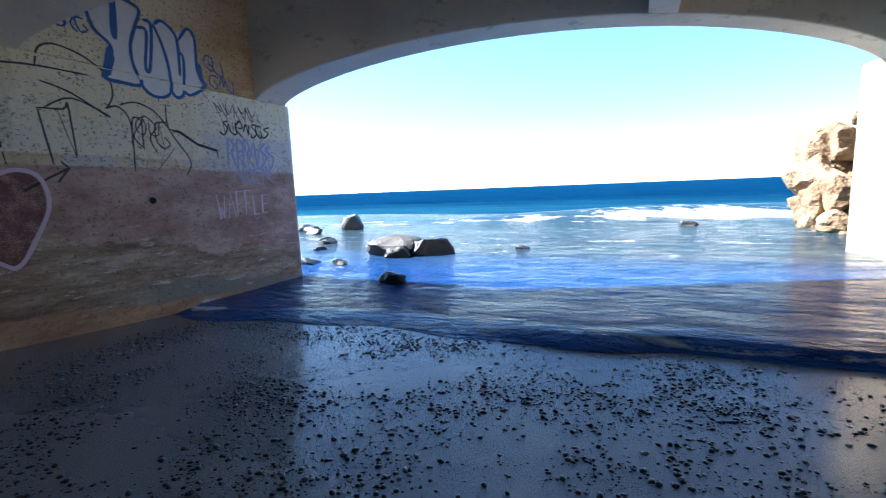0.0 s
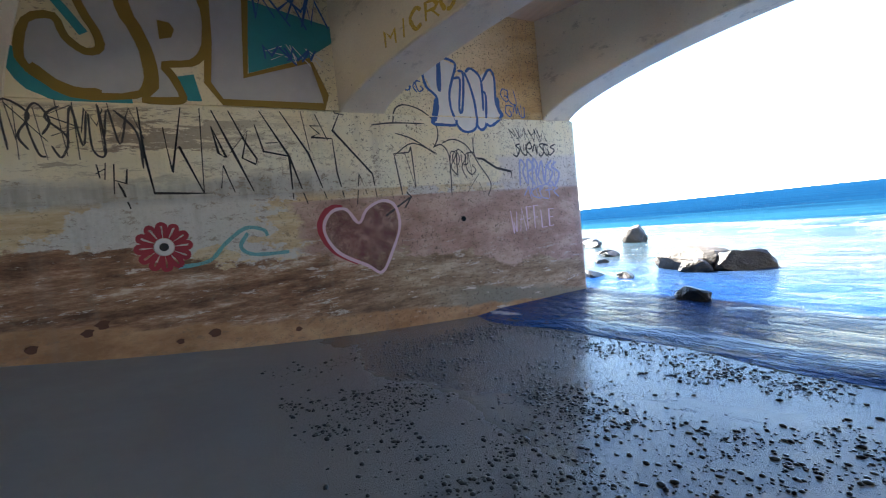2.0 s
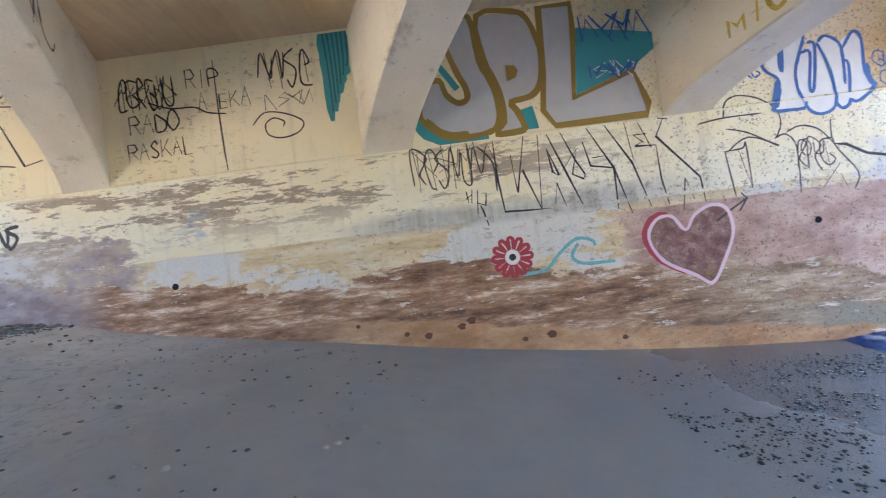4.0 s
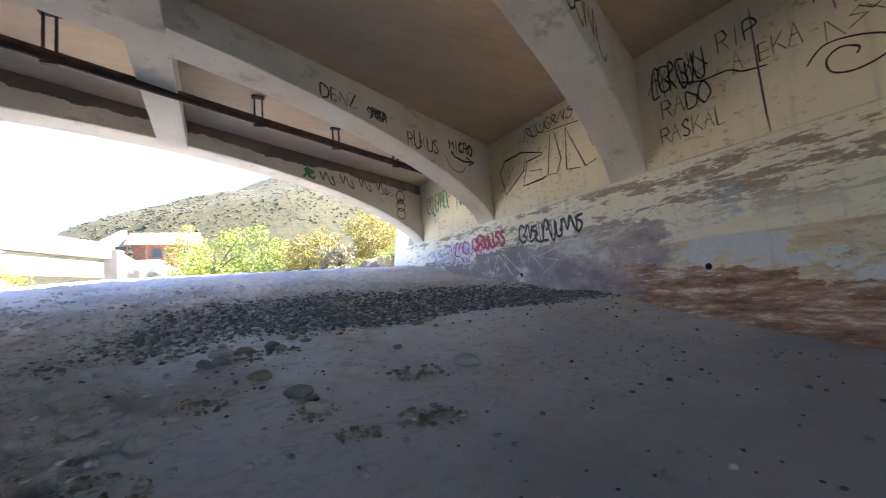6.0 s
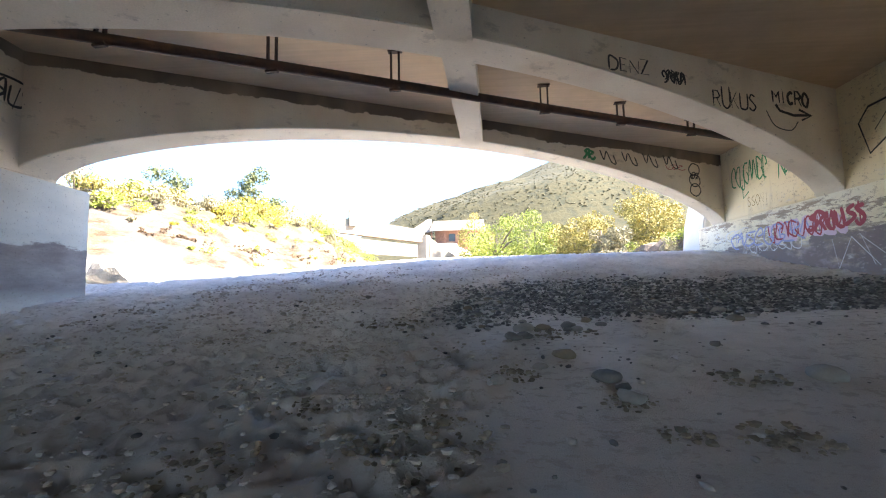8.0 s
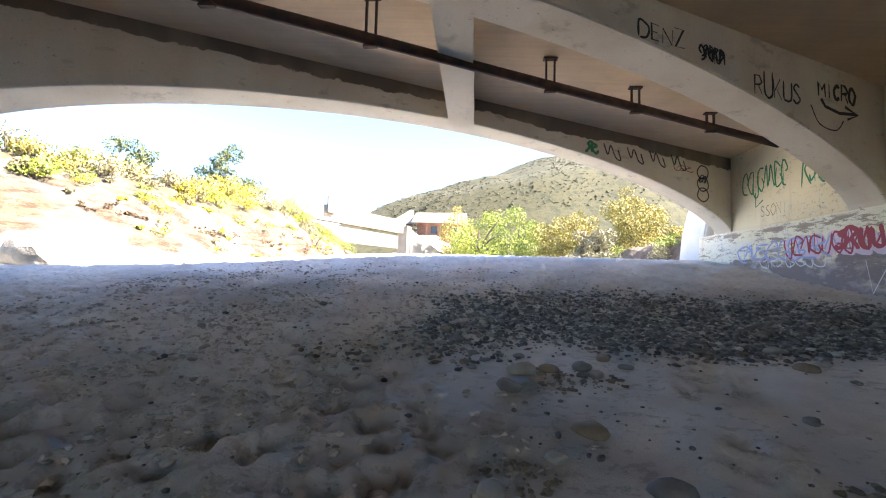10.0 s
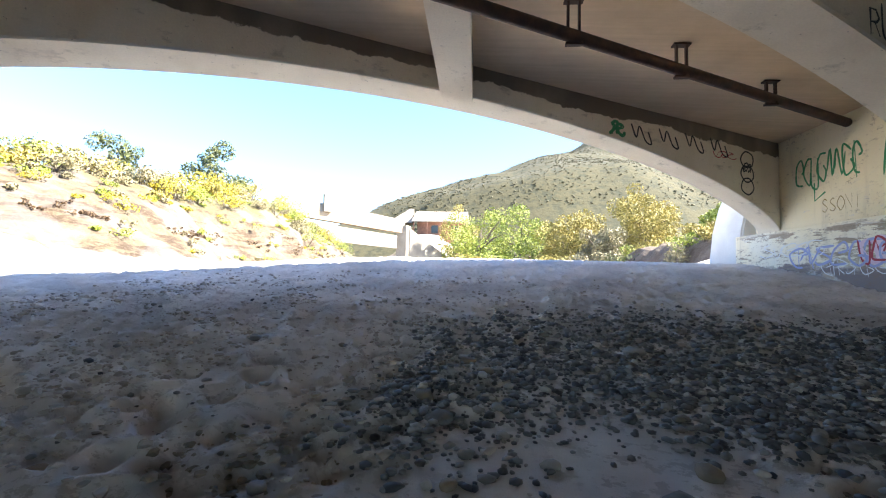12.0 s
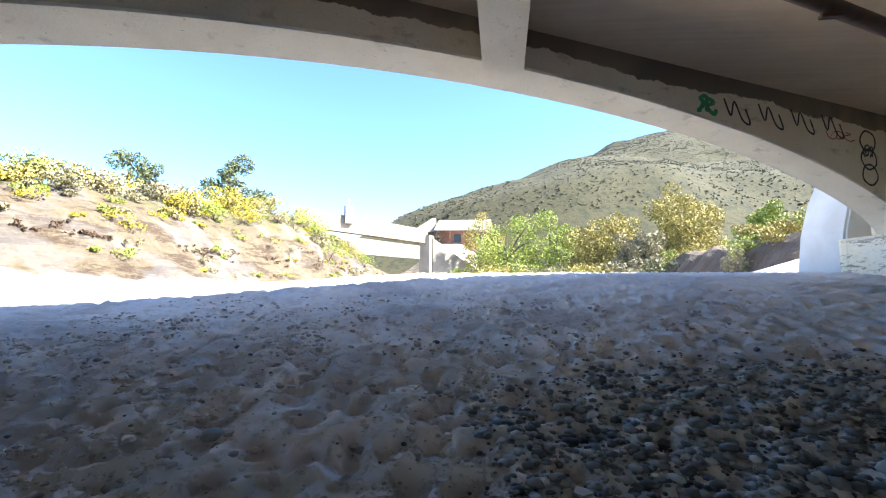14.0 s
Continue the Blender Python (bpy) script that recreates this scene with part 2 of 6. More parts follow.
def wall_material():
    """Layers of old paint on the west pier: cream above, a dusky purple band, tide-stained brown and bare orange concrete at the foot."""
    m, nt, bsdf, pos = start_material("graffiti_wall_paint", 0.85)
    z, y = separate_z(nt, pos), separate_z(nt, pos, 1)
    big = tex(nt, "noise", 0.5, pos, 5, 0.6)
    torn = tex(nt, "noise", 1.6, pos, 12, 0.72, (1, 0.5, 1.1))
    strata = tex(nt, "noise", 2.2, pos, 14, 0.78, (1, 0.36, 1.9))
    fine = tex(nt, "noise", 24.0, pos, 6, 0.7)
    streak = tex(nt, "noise", 5.0, pos, 5, 0.6, (1, 1.0, 0.10))
    ragged = maths(nt, "MULTIPLY", maths(nt, "SUBTRACT", torn, 0.5), 1.3)
    zr = maths(nt, "ADD", z, ragged)
    # height above the beach, which climbs inland
    over = maths(nt, "ADD", maths(nt, "ADD", z, maths(nt, "MULTIPLY", y, 0.16)), 0.66)
    over_r = maths(nt, "ADD", over, ragged)
    yr = maths(nt, "ADD", y, maths(nt, "MULTIPLY", maths(nt, "SUBTRACT", torn, 0.5), 1.6))
    # the cream coat, yellower above the ledge and ochre towards the sea
    col = ramp(nt, big, [(0.3, (0.85, 0.73, 0.47)), (0.5, (0.90, 0.82, 0.62)), (0.7, (0.88, 0.84, 0.71))])
    high = rise(nt, z, 2.94, 2.955)
    col = mix(nt, both(nt, high, rise(nt, big, 0.35, 0.6)), col, (0.84, 0.72, 0.46))
    col = mix(nt, both(nt, high, rise(nt, yr, 4.6, 6.4)), col, ramp(nt, strata, [(0.4, (0.52, 0.34, 0.14)), (0.6, (0.66, 0.48, 0.24))]))
    # tan and whitish coats below the lip
    low = rise(nt, z, 1.63, 1.60)
    tan = ramp(nt, strata, [(0.35, (0.56, 0.40, 0.21)), (0.5, (0.72, 0.58, 0.36)), (0.62, (0.80, 0.72, 0.54))])
    col = mix(nt, low, col, tan)
    patch = tex(nt, "noise", 0.7, pos, 11, 0.66, (1, 0.7, 1.3))
    col = mix(nt, both(nt, low, rise(nt, patch, 0.50, 0.515)), col, ramp(nt, fine, [(0.3, (0.62, 0.59, 0.53)), (0.7, (0.78, 0.76, 0.71))]))
    # grey-blue smear along the lip
    lip = both(nt, rise(nt, z, 1.5, 1.62), rise(nt, maths(nt, "ADD", z, maths(nt, "MULTIPLY", ragged, 0.5)), 1.98, 1.8), rise(nt, y, -3.6, -2.2), rise(nt, y, 3.2, 1.6))
    col = mix(nt, maths(nt, "MULTIPLY", lip, 0.7), col, ramp(nt, streak, [(0.4, (0.24, 0.25, 0.25)), (0.6, (0.50, 0.52, 0.52))]))
    # the dusky purple band at the seaward end, with a straight top
    purple = ramp(nt, torn, [(0.38, (0.36, 0.215, 0.165)), (0.5, (0.49, 0.32, 0.26)), (0.6, (0.60, 0.44, 0.36))])
    col = mix(nt, both(nt, rise(nt, yr, 1.35, 1.5), rise(nt, z, 1.47, 1.44)), col, purple)
    pale = both(nt, rise(nt, yr, 5.5, 5.7), rise(nt, z, 1.4, 1.45), rise(nt, z, 2.2, 2.1))
    col = mix(nt, maths(nt, "MULTIPLY", pale, 0.7), col, (0.68, 0.63, 0.63))
    # inland: purple-grey repaints in blocks, darker past the cobbles
    block = both(nt, rise(nt, yr, -6.7, -6.85), rise(nt, zr, 2.12, 2.08))
    col = mix(nt, block, col, ramp(nt, patch, [(0.40, (0.27, 0.205, 0.20)), (0.47, (0.40, 0.33, 0.33)), (0.53, (0.52, 0.42, 0.32)), (0.57, (0.66, 0.62, 0.58))]))
    col = mix(nt, both(nt, block, rise(nt, y, -9.2, -11.2), rise(nt, torn, 0.56, 0.5)), col, (0.26, 0.21, 0.20))
    # brown patches where the coat has come away under the ledge
    peel_zone = both(nt, rise(nt, z, 1.7, 2.3), rise(nt, z, 2.94, 2.86), rise(nt, y, 2.2, -0.6))
    col = mix(nt, both(nt, rise(nt, strata, 0.525, 0.535), peel_zone), col, ramp(nt, fine, [(0.35, (0.33, 0.255, 0.175)), (0.65, (0.46, 0.375, 0.28))]))
    blue = both(nt, rise(nt, patch, 0.53, 0.56), rise(nt, y, -6.2, -5.8), rise(nt, y, -3.6, -4.0), rise(nt, z, 1.75, 1.9), rise(nt, z, 2.45, 2.3))
    col = mix(nt, maths(nt, "MULTIPLY", blue, 0.6), col, (0.40, 0.52, 0.60))
    # tide stain: dark red-brown strata with salt-white scrapes
    brown = ramp(nt, strata, [(0.38, (0.12, 0.058, 0.034)), (0.48, (0.30, 0.16, 0.09)), (0.55, (0.48, 0.30, 0.19)), (0.59, (0.68, 0.54, 0.41)), (0.66, (0.78, 0.68, 0.56))])
    grey = ramp(nt, strata, [(0.38, (0.20, 0.125, 0.075)), (0.5, (0.37, 0.26, 0.17)), (0.6, (0.58, 0.47, 0.34))])
    stain = mix(nt, rise(nt, yr, 1.6, 3.2), brown, grey)
    top = maths(nt, "ADD", over_r, maths(nt, "SUBTRACT", maths(nt, "MULTIPLY", rise(nt, y, -2.0, -4.5), 0.55), maths(nt, "MULTIPLY", rise(nt, y, 1.0, 2.6), 0.22)))
    col = mix(nt, both(nt, rise(nt, top, 1.36, 1.32), rise(nt, y, -8.4, -7.2)), col, stain)
    col = mix(nt, both(nt, rise(nt, maths(nt, "ADD", over, maths(nt, "MULTIPLY", ragged, 0.35)), 0.98, 0.88), rise(nt, y, 3.5, 5.0)), col, (0.28, 0.27, 0.21))
    foot = ramp(nt, torn, [(0.38, (0.36, 0.19, 0.09)), (0.5, (0.50, 0.29, 0.15)), (0.62, (0.62, 0.40, 0.22))])
    foot_top = maths(nt, "ADD", maths(nt, "ADD", over, maths(nt, "MULTIPLY", ragged, 0.4)), maths(nt, "MULTIPLY", rise(nt, y, 1.0, 7.0), -0.32))
    col = mix(nt, both(nt, rise(nt, foot_top, 0.40, 0.34), rise(nt, yr, -4.6, -2.4)), col, foot)
    # scrapes, flakes and chips, thickest on the seaward half
    salt = rise(nt, tex(nt, "noise", 4.0, pos, 9, 0.8, (1, 0.35, 1.8)), 0.585, 0.60)
    col = mix(nt, both(nt, salt, rise(nt, over, 2.4, 1.3), rise(nt, over, 0.3, 0.5)), col, (0.72, 0.66, 0.58))
    flakes = both(nt, rise(nt, tex(nt, "noise", 9.0, pos, 9, 0.8, (1, 0.6, 1.3)), 0.565, 0.58), rise(nt, big, 0.42, 0.52))
    col = mix(nt, maths(nt, "MULTIPLY", flakes, 0.6), col, (0.28, 0.20, 0.13))
    chips = both(nt, rise(nt, fine, 0.585, 0.605), rise(nt, y, -1.0, 3.5))
    col = mix(nt, maths(nt, "MULTIPLY", chips, 0.9), col, (0.11, 0.08, 0.055))
    col = mix(nt, maths(nt, "MULTIPLY", rise(nt, streak, 0.55, 0.75), 0.3), col, (0.33, 0.28, 0.22))
    col = mix(nt, maths(nt, "MULTIPLY", fine, 0.08), col, (0.30, 0.24, 0.18))
    nt.links.new(col, bsdf.inputs["Base Color"])
    bump(nt, bsdf, mix(nt, 0.4, strata, fine), 0.45, 0.02)
    return m


def sand_material():
    m, nt, bsdf, pos = start_material("beach_sand", 0.9)
    y, z = separate_z(nt, pos, 1), separate_z(nt, pos)
    big = tex(nt, "noise", 0.35, pos, 5, 0.6)
    mid = tex(nt, "noise", 3.0, pos, 6, 0.65)
    fine = tex(nt, "noise", 180.0, pos, 3)
    col = ramp(nt, mid, [(0.3, (0.64, 0.60, 0.565)), (0.7, (0.80, 0.76, 0.72))])
    col = mix(nt, maths(nt, "MULTIPLY", fine, 0.2), col, (0.30, 0.27, 0.24))
    # the bank's tan soil with crusts and root lines
    soil = ramp(nt, mid, [(0.3, (0.07, 0.051, 0.03)), (0.7, (0.12, 0.094, 0.062))])
    crust = ramp(nt, tex(nt, "noise", 0.9, pos, 8, 0.75, (0.6, 0.4, 2.4)), [(0.50, (0, 0, 0)), (0.56, (1, 1, 1)), (0.60, (1, 1, 1)), (0.66, (0.2, 0.2, 0.2))])
    soil = mix(nt, maths(nt, "MULTIPLY", crust, 0.85), soil, (0.032, 0.019, 0.011))
    pits = ramp(nt, tex(nt, "noise", 4.0, pos, 6, 0.7), [(0.58, (0, 0, 0)), (0.64, (1, 1, 1))])
    soil = mix(nt, maths(nt, "MULTIPLY", pits, 0.7), soil, (0.045, 0.032, 0.019))
    grass = ramp(nt, maths(nt, "ADD", maths(nt, "MULTIPLY", z, 0.1), maths(nt, "MULTIPLY", maths(nt, "SUBTRACT", mid, 0.5), 0.5)), [(0.50, (0, 0, 0)), (0.60, (1, 1, 1))])
    soil = mix(nt, maths(nt, "MULTIPLY", grass, 0.85), soil, (0.085, 0.076, 0.03))
    on_bank = both(nt, rise(nt, separate_z(nt, pos, 0), 10.4, 11.6), rise(nt, maths(nt, "ADD", z, maths(nt, "MULTIPLY", maths(nt, "SUBTRACT", big, 0.5), 1.6)), 1.5, 2.2))
    col = mix(nt, on_bank, col, soil)
    wet = maths(nt, "SUBTRACT", 1.0, ramp(nt, maths(nt, "ADD", maths(nt, "ADD", maths(nt, "MULTIPLY", z, 0.5), 0.6), maths(nt, "MULTIPLY", maths(nt, "SUBTRACT", big, 0.5), 0.25)), [(0.14, (0, 0, 0)), (0.30, (1, 1, 1))]))
    col = mix(nt, wet, col, mix(nt, 0.84, col, (0.018, 0.018, 0.02)))
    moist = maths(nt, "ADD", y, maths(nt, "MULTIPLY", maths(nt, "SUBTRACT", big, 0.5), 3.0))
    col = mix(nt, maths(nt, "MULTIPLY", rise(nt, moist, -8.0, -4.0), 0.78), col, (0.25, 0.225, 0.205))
    # dark flecks painted on the trodden sand to imitate shade in its hollows
    shade_flecks = ramp(nt, tex(nt, "noise", 9.0, pos, 9, 0.72, (0.8, 1.2, 1)), [(0.545, (0, 0, 0)), (0.565, (1, 1, 1))])
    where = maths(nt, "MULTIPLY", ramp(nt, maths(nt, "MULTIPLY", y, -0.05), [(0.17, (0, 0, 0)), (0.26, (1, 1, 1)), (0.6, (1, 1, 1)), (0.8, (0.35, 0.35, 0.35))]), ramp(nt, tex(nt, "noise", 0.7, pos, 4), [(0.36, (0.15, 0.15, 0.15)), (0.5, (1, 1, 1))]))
    col = mix(nt, maths(nt, "MULTIPLY", maths(nt, "MULTIPLY", shade_flecks, where), 0.4), col, (0.24, 0.20, 0.165))
    damp = maths(nt, "MULTIPLY", ramp(nt, tex(nt, "noise", 0.5, pos, 3), [(0.48, (0, 0, 0)), (0.60, (1, 1, 1))]), 0.22)
    col = mix(nt, damp, col, (0.25, 0.24, 0.245))
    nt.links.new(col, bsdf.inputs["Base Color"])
    nt.links.new(maths(nt, "SUBTRACT", 0.92, maths(nt, "MULTIPLY", wet, 0.72)), bsdf.inputs["Roughness"])
    nt.links.new(mix(nt, wet, (0.3, 0.3, 0.3), (0.5, 0.5, 0.5)), bsdf.inputs["Specular IOR Level"])
    nt.links.new(mix(nt, wet, (1.0, 1.0, 1.0), (0.30, 0.52, 1.0)), bsdf.inputs["Specular Tint"])
    nt.links.new(maths(nt, "MULTIPLY", wet, 0.42), bsdf.inputs["Coat Weight"])
    bsdf.inputs["Coat Roughness"].default_value = 0.17
    bsdf.inputs["Coat IOR"].default_value = 1.42
    clods = tex(nt, "noise", 30.0, pos, 8, 0.75)
    dry = maths(nt, "SUBTRACT", 1.0, wet)
    rough_sand = maths(nt, "MULTIPLY", maths(nt, "SUBTRACT", 1.0, maths(nt, "MULTIPLY", damp, 4.1)), ramp(nt, maths(nt, "MULTIPLY", y, -0.05), [(0.12, (0, 0, 0)), (0.24, (1, 1, 1))]))
    bump(nt, bsdf, mix(nt, rough_sand, mix(nt, 0.75, tex(nt, "noise", 7.0, pos, 5, 0.65, (0.5, 1.4, 1)), fine), mix(nt, 0.12, clods, fine)), 0.9, 0.03)
    return m


def water_material():
    m, nt, bsdf, pos = start_material("sea_water", 0.06)
    x, y = separate_z(nt, pos, 0), separate_z(nt, pos, 1)
    chop = tex(nt, "noise", 3.2, pos, 6, 0.65, (0.45, 1.2, 1))
    chop2 = tex(nt, "noise", 0.3, pos, 6, 0.65, (0.3, 1.3, 1))
    lace = tex(nt, "noise", 0.9, pos, 8, 0.75, (0.5, 1.3, 1))
    # inshore blue painted for reflected sky in the bridge's shade, greyer where sunlit
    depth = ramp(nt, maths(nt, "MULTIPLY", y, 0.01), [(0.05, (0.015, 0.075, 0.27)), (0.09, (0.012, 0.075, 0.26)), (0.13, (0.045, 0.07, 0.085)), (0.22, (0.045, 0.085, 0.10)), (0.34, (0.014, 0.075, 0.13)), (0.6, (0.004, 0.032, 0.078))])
    # ripple streaks and pale glints are painted into the colour too
    painted_streaks = ramp(nt, tex(nt, "noise", 0.35, pos, 8, 0.75, (0.12, 1, 1)), [(0.40, (0.55, 0.6, 0.7)), (0.55, (1, 1, 1)), (0.68, (1.0, 1.0, 1.0))])
    depth = mix(nt, 0.85, depth, painted_streaks, "MULTIPLY")
    painted_glint = ramp(nt, tex(nt, "noise", 0.8, pos, 8, 0.8, (0.2, 1, 1)), [(0.60, (0, 0, 0)), (0.68, (1, 1, 1))])
    depth = mix(nt, maths(nt, "MULTIPLY", painted_glint, 0.35), depth, (0.12, 0.22, 0.30))
    band = maths(nt, "SUBTRACT", maths(nt, "SUBTRACT", y, maths(nt, "MULTIPLY", x, 0.15)), 25.5)
    crest = maths(nt, "SUBTRACT", 1.0, maths(nt, "MULTIPLY", maths(nt, "ABSOLUTE", band), 0.42), True)
    wash = ramp(nt, maths(nt, "MULTIPLY", y, 0.01), [(0.09, (0, 0, 0)), (0.14, (0.8, 0.8, 0.8)), (0.24, (0.55, 0.55, 0.55)), (0.40, (0.15, 0.15, 0.15)), (0.7, (0, 0, 0))])
    side = ramp(nt, maths(nt, "ADD", maths(nt, "MULTIPLY", x, 0.03), 0.5), [(0.1, (0.25, 0.25, 0.25)), (0.42, (0.35, 0.35, 0.35)), (0.62, (1, 1, 1))])
    power = maths(nt, "ADD", maths(nt, "MULTIPLY", maths(nt, "MULTIPLY", crest, side), 0.42), maths(nt, "MULTIPLY", wash, 0.10))
    wave = maths(nt, "MULTIPLY", maths(nt, "SUBTRACT", tex(nt, "noise", 0.6, pos, 3), 0.5), 0.5)
    lap = maths(nt, "SUBTRACT", maths(nt, "SUBTRACT", maths(nt, "SUBTRACT", y, maths(nt, "MULTIPLY", x, 0.08)), 5.72), wave)
    edge = maths(nt, "SUBTRACT", 1.0, maths(nt, "MULTIPLY", maths(nt, "ABSOLUTE", lap), 5.0), True)
    power = maths(nt, "ADD", power, maths(nt, "MULTIPLY", edge, 0.22))
    foam = ramp(nt, maths(nt, "ADD", maths(nt, "MULTIPLY", lace, 1.1), power), [(0.72, (0, 0, 0)), (0.86, (1, 1, 1))])
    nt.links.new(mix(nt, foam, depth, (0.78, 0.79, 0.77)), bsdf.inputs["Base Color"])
    nt.links.new(maths(nt, "ADD", maths(nt, "MULTIPLY", foam, 0.7), 0.10), bsdf.inputs["Roughness"])
    bsdf.inputs["IOR"].default_value = 1.33
    bsdf.inputs["Specular IOR Level"].default_value = 0.35
    nt.links.new(ramp(nt, maths(nt, "MULTIPLY", y, 0.01), [(0.09, (0.22, 0.22, 0.22)), (0.2, (0.08, 0.08, 0.08)), (0.33, (0, 0, 0))]), bsdf.inputs["Specular IOR Level"])
    # reflections tinted blue to imitate a deeper sky
    nt.links.new(ramp(nt, maths(nt, "MULTIPLY", y, 0.01), [(0.08, (0.25, 0.5, 1.0)), (0.13, (0.42, 0.58, 0.8)), (0.22, (0.34, 0.52, 0.72)), (0.5, (0.08, 0.26, 0.55))]), bsdf.inputs["Specular Tint"])
    bump(nt, bsdf, mix(nt, 0.35, chop, chop2), 1.0, 0.7)
    return m


def east_material():
    m, nt, bsdf, pos = start_material("east_pier_paint", 0.85)
    z = separate_z(nt, pos)
    big = tex(nt, "noise", 1.1, pos, 7, 0.7, (0.5, 0.5, 1.6))
    fine = tex(nt, "noise", 24.0, pos, 5, 0.7)
    col = ramp(nt, big, [(0.3, (0.56, 0.57, 0.52)), (0.7, (0.70, 0.69, 0.62))])
    h = maths(nt, "ADD", z, maths(nt, "MULTIPLY", maths(nt, "SUBTRACT", big, 0.5), 0.9))
    band = ramp(nt, maths(nt, "MULTIPLY", h, 0.25), [(0.24, (0.3, 0.3, 0.3)), (0.30, (1, 1, 1)), (0.52, (1, 1, 1)), (0.535, (0, 0, 0))])
    col = mix(nt, band, col, ramp(nt, big, [(0.35, (0.22, 0.19, 0.18)), (0.6, (0.38, 0.34, 0.31))]))
    col = mix(nt, maths(nt, "MULTIPLY", ramp(nt, fine, [(0.6, (0, 0, 0)), (0.66, (1, 1, 1))]), 0.6), col, (0.18, 0.15, 0.12))
    col = mix(nt, maths(nt, "MULTIPLY", rise(nt, separate_z(nt, pos, 1), 7.0, 10.0), 0.75), col, ramp(nt, big, [(0.35, (0.50, 0.34, 0.18)), (0.65, (0.72, 0.55, 0.34))]))
    nt.links.new(col, bsdf.inputs["Base Color"])
    bump(nt, bsdf, fine, 0.35, 0.015)
    return m


EAST = east_material()
CONCRETE, CEILING, WALL, SAND, WATER_M = concrete_material(), ceiling_material(), wall_material(), sand_material(), water_material()
RUST = grainy("rusty_iron", (0.035, 0.02, 0.014), (0.085, 0.04, 0.022), 6, 0.8)
WHITE_PAINT = grainy("whitewashed_concrete", (0.66, 0.65, 0.62), (0.78, 0.77, 0.74), 1.2, 0.8)
ROCK_WET = grainy("dark_wet_rock", (0.012, 0.011, 0.01), (0.04, 0.036, 0.03), 3, 0.35, 20, 0.6, 0, 0.05)
ROCK_TAN = grainy("tan_sea_rock", (0.028, 0.025, 0.02), (0.08, 0.066, 0.047), 2, 0.6, 15, 0.7, 0, 0.05)
CLIFF = grainy("tan_cliff_rock", (0.22, 0.135, 0.07), (0.36, 0.25, 0.14), 1.2, 0.9, 8, 0.9, 0, 0.12)

# ---- ground, sea ----
NEAR_X = list(np.arange(-8.2, -4.6, 0.08)) + list(np.arange(-4.6, 5.4, 0.03)) + list(np.arange(5.4, 11.01, 0.08))
NEAR_Y = list(np.arange(-22.0, -17, 0.08)) + list(np.arange(-17, -12.0, 0.05)) + list(np.arange(-12.0, -3.4, 0.028)) + list(np.arange(-3.4, 7.0, 0.09))


@functools.lru_cache(maxsize=None)
def print_in(i, j):
    """The footprint of one cell of the trodden sand: its middle and its depth."""
    r = random.Random(i * 7919 + j * 104729)
    return i + r.random(), j + r.random(), 0.25 + 0.75 * r.random()


def nearest_prints(u, v):
    """Distances to the two nearest footprints, and the nearest one's depth."""
    first, second, depth = 9.0, 9.0, 0.0
    ci, cj = math.floor(u), math.floor(v)
    for i in (ci - 1, ci, ci + 1):
        for j in (cj - 1, cj, cj + 1):
            a, b, k = print_in(i, j)
            d = math.hypot(u - a, v - b)
            if d < first:
                first, second, depth = d, first, k
            elif d < second:
                second = d
    return first, second, depth


def lumpy(x, y):
    """Trampled sand: hollows and clods inland, smoothed flat by the waves towards the sea and along the west wall."""
    z = ground_z(x, y)
    if y > 7.5 or y < -26 or x > 12 or x < -9:
        return z
    wide = noise.noise(Vector((x * 0.45, y * 0.45, 2.0))) + 0.5 * noise.noise(Vector((x * 1.2, y * 1.2, 6.0)))
    # trodden everywhere past the cobbles and on the east side, in patches on the damp flat by the west wall
    f = smooth(-2.4, -3.8, y) * max(smooth(-0.9, 0.7, x + 1.1 * wide), smooth(-9.0, -11.0, y), 0.85 * smooth(0.25, 0.45, wide) * smooth(-3.2, -2.2, x))
    if f > 0.01:
        first, second, depth = nearest_prints(x * 3.4 + 0.3 * noise.noise(Vector((x * 4, y * 4, 1))), y * 3.0)
        bowl = 1 - smooth(0.10, 0.50, first)
        rim = 1 - smooth(0.0, 0.25, second - first)
        p = Vector((x, y, 0))
        b = noise.noise(p * 9 + Vector((3, 1, 4)))
        c = abs(noise.noise(p * 15 + Vector((7, 2, 9))))
        e = noise.noise(p * 34 + Vector((1, 8, 2)))
        crumb = smooth(-0.1, 0.25, noise.noise(p * 1.6 + Vector((5, 5, 5))) + 0.15)
        z += f * (0.03 + 0.022 * noise.noise(p * 2.1) - 0.115 * depth * bowl + 0.03 * rim + 0.016 * b + crumb * (0.014 - 0.05 * c + 0.014 * e))
    z += 0.004 * noise.noise(Vector((x * 3, y * 3, 7)))
    return z


xs = [-900, -400, -200, -100, -60, -40, -30, -24, -20, -17, -15, -13, -11.5, -10.2, -9.2] + NEAR_X + list(np.arange(11.2, 19.5, 0.3)) + [20.5, 22, 24, 27, 30, 36, 45, 60, 100, 200, 400, 900]
ys = [-1500, -900, -500, -300, -200, -150, -120, -100, -85, -75, -68] + list(np.arange(-64, -22.2, 0.4)) + NEAR_Y + [7.3, 7.7, 8.2, 8.8, 9.5, 10.5, 12, 15, 20, 30, 60, 200, 600, 3000]
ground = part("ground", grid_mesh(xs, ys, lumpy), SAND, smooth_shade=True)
tagged(ground, "pale trampled beach sand rising inland from the sea", "ground", kind="structure")


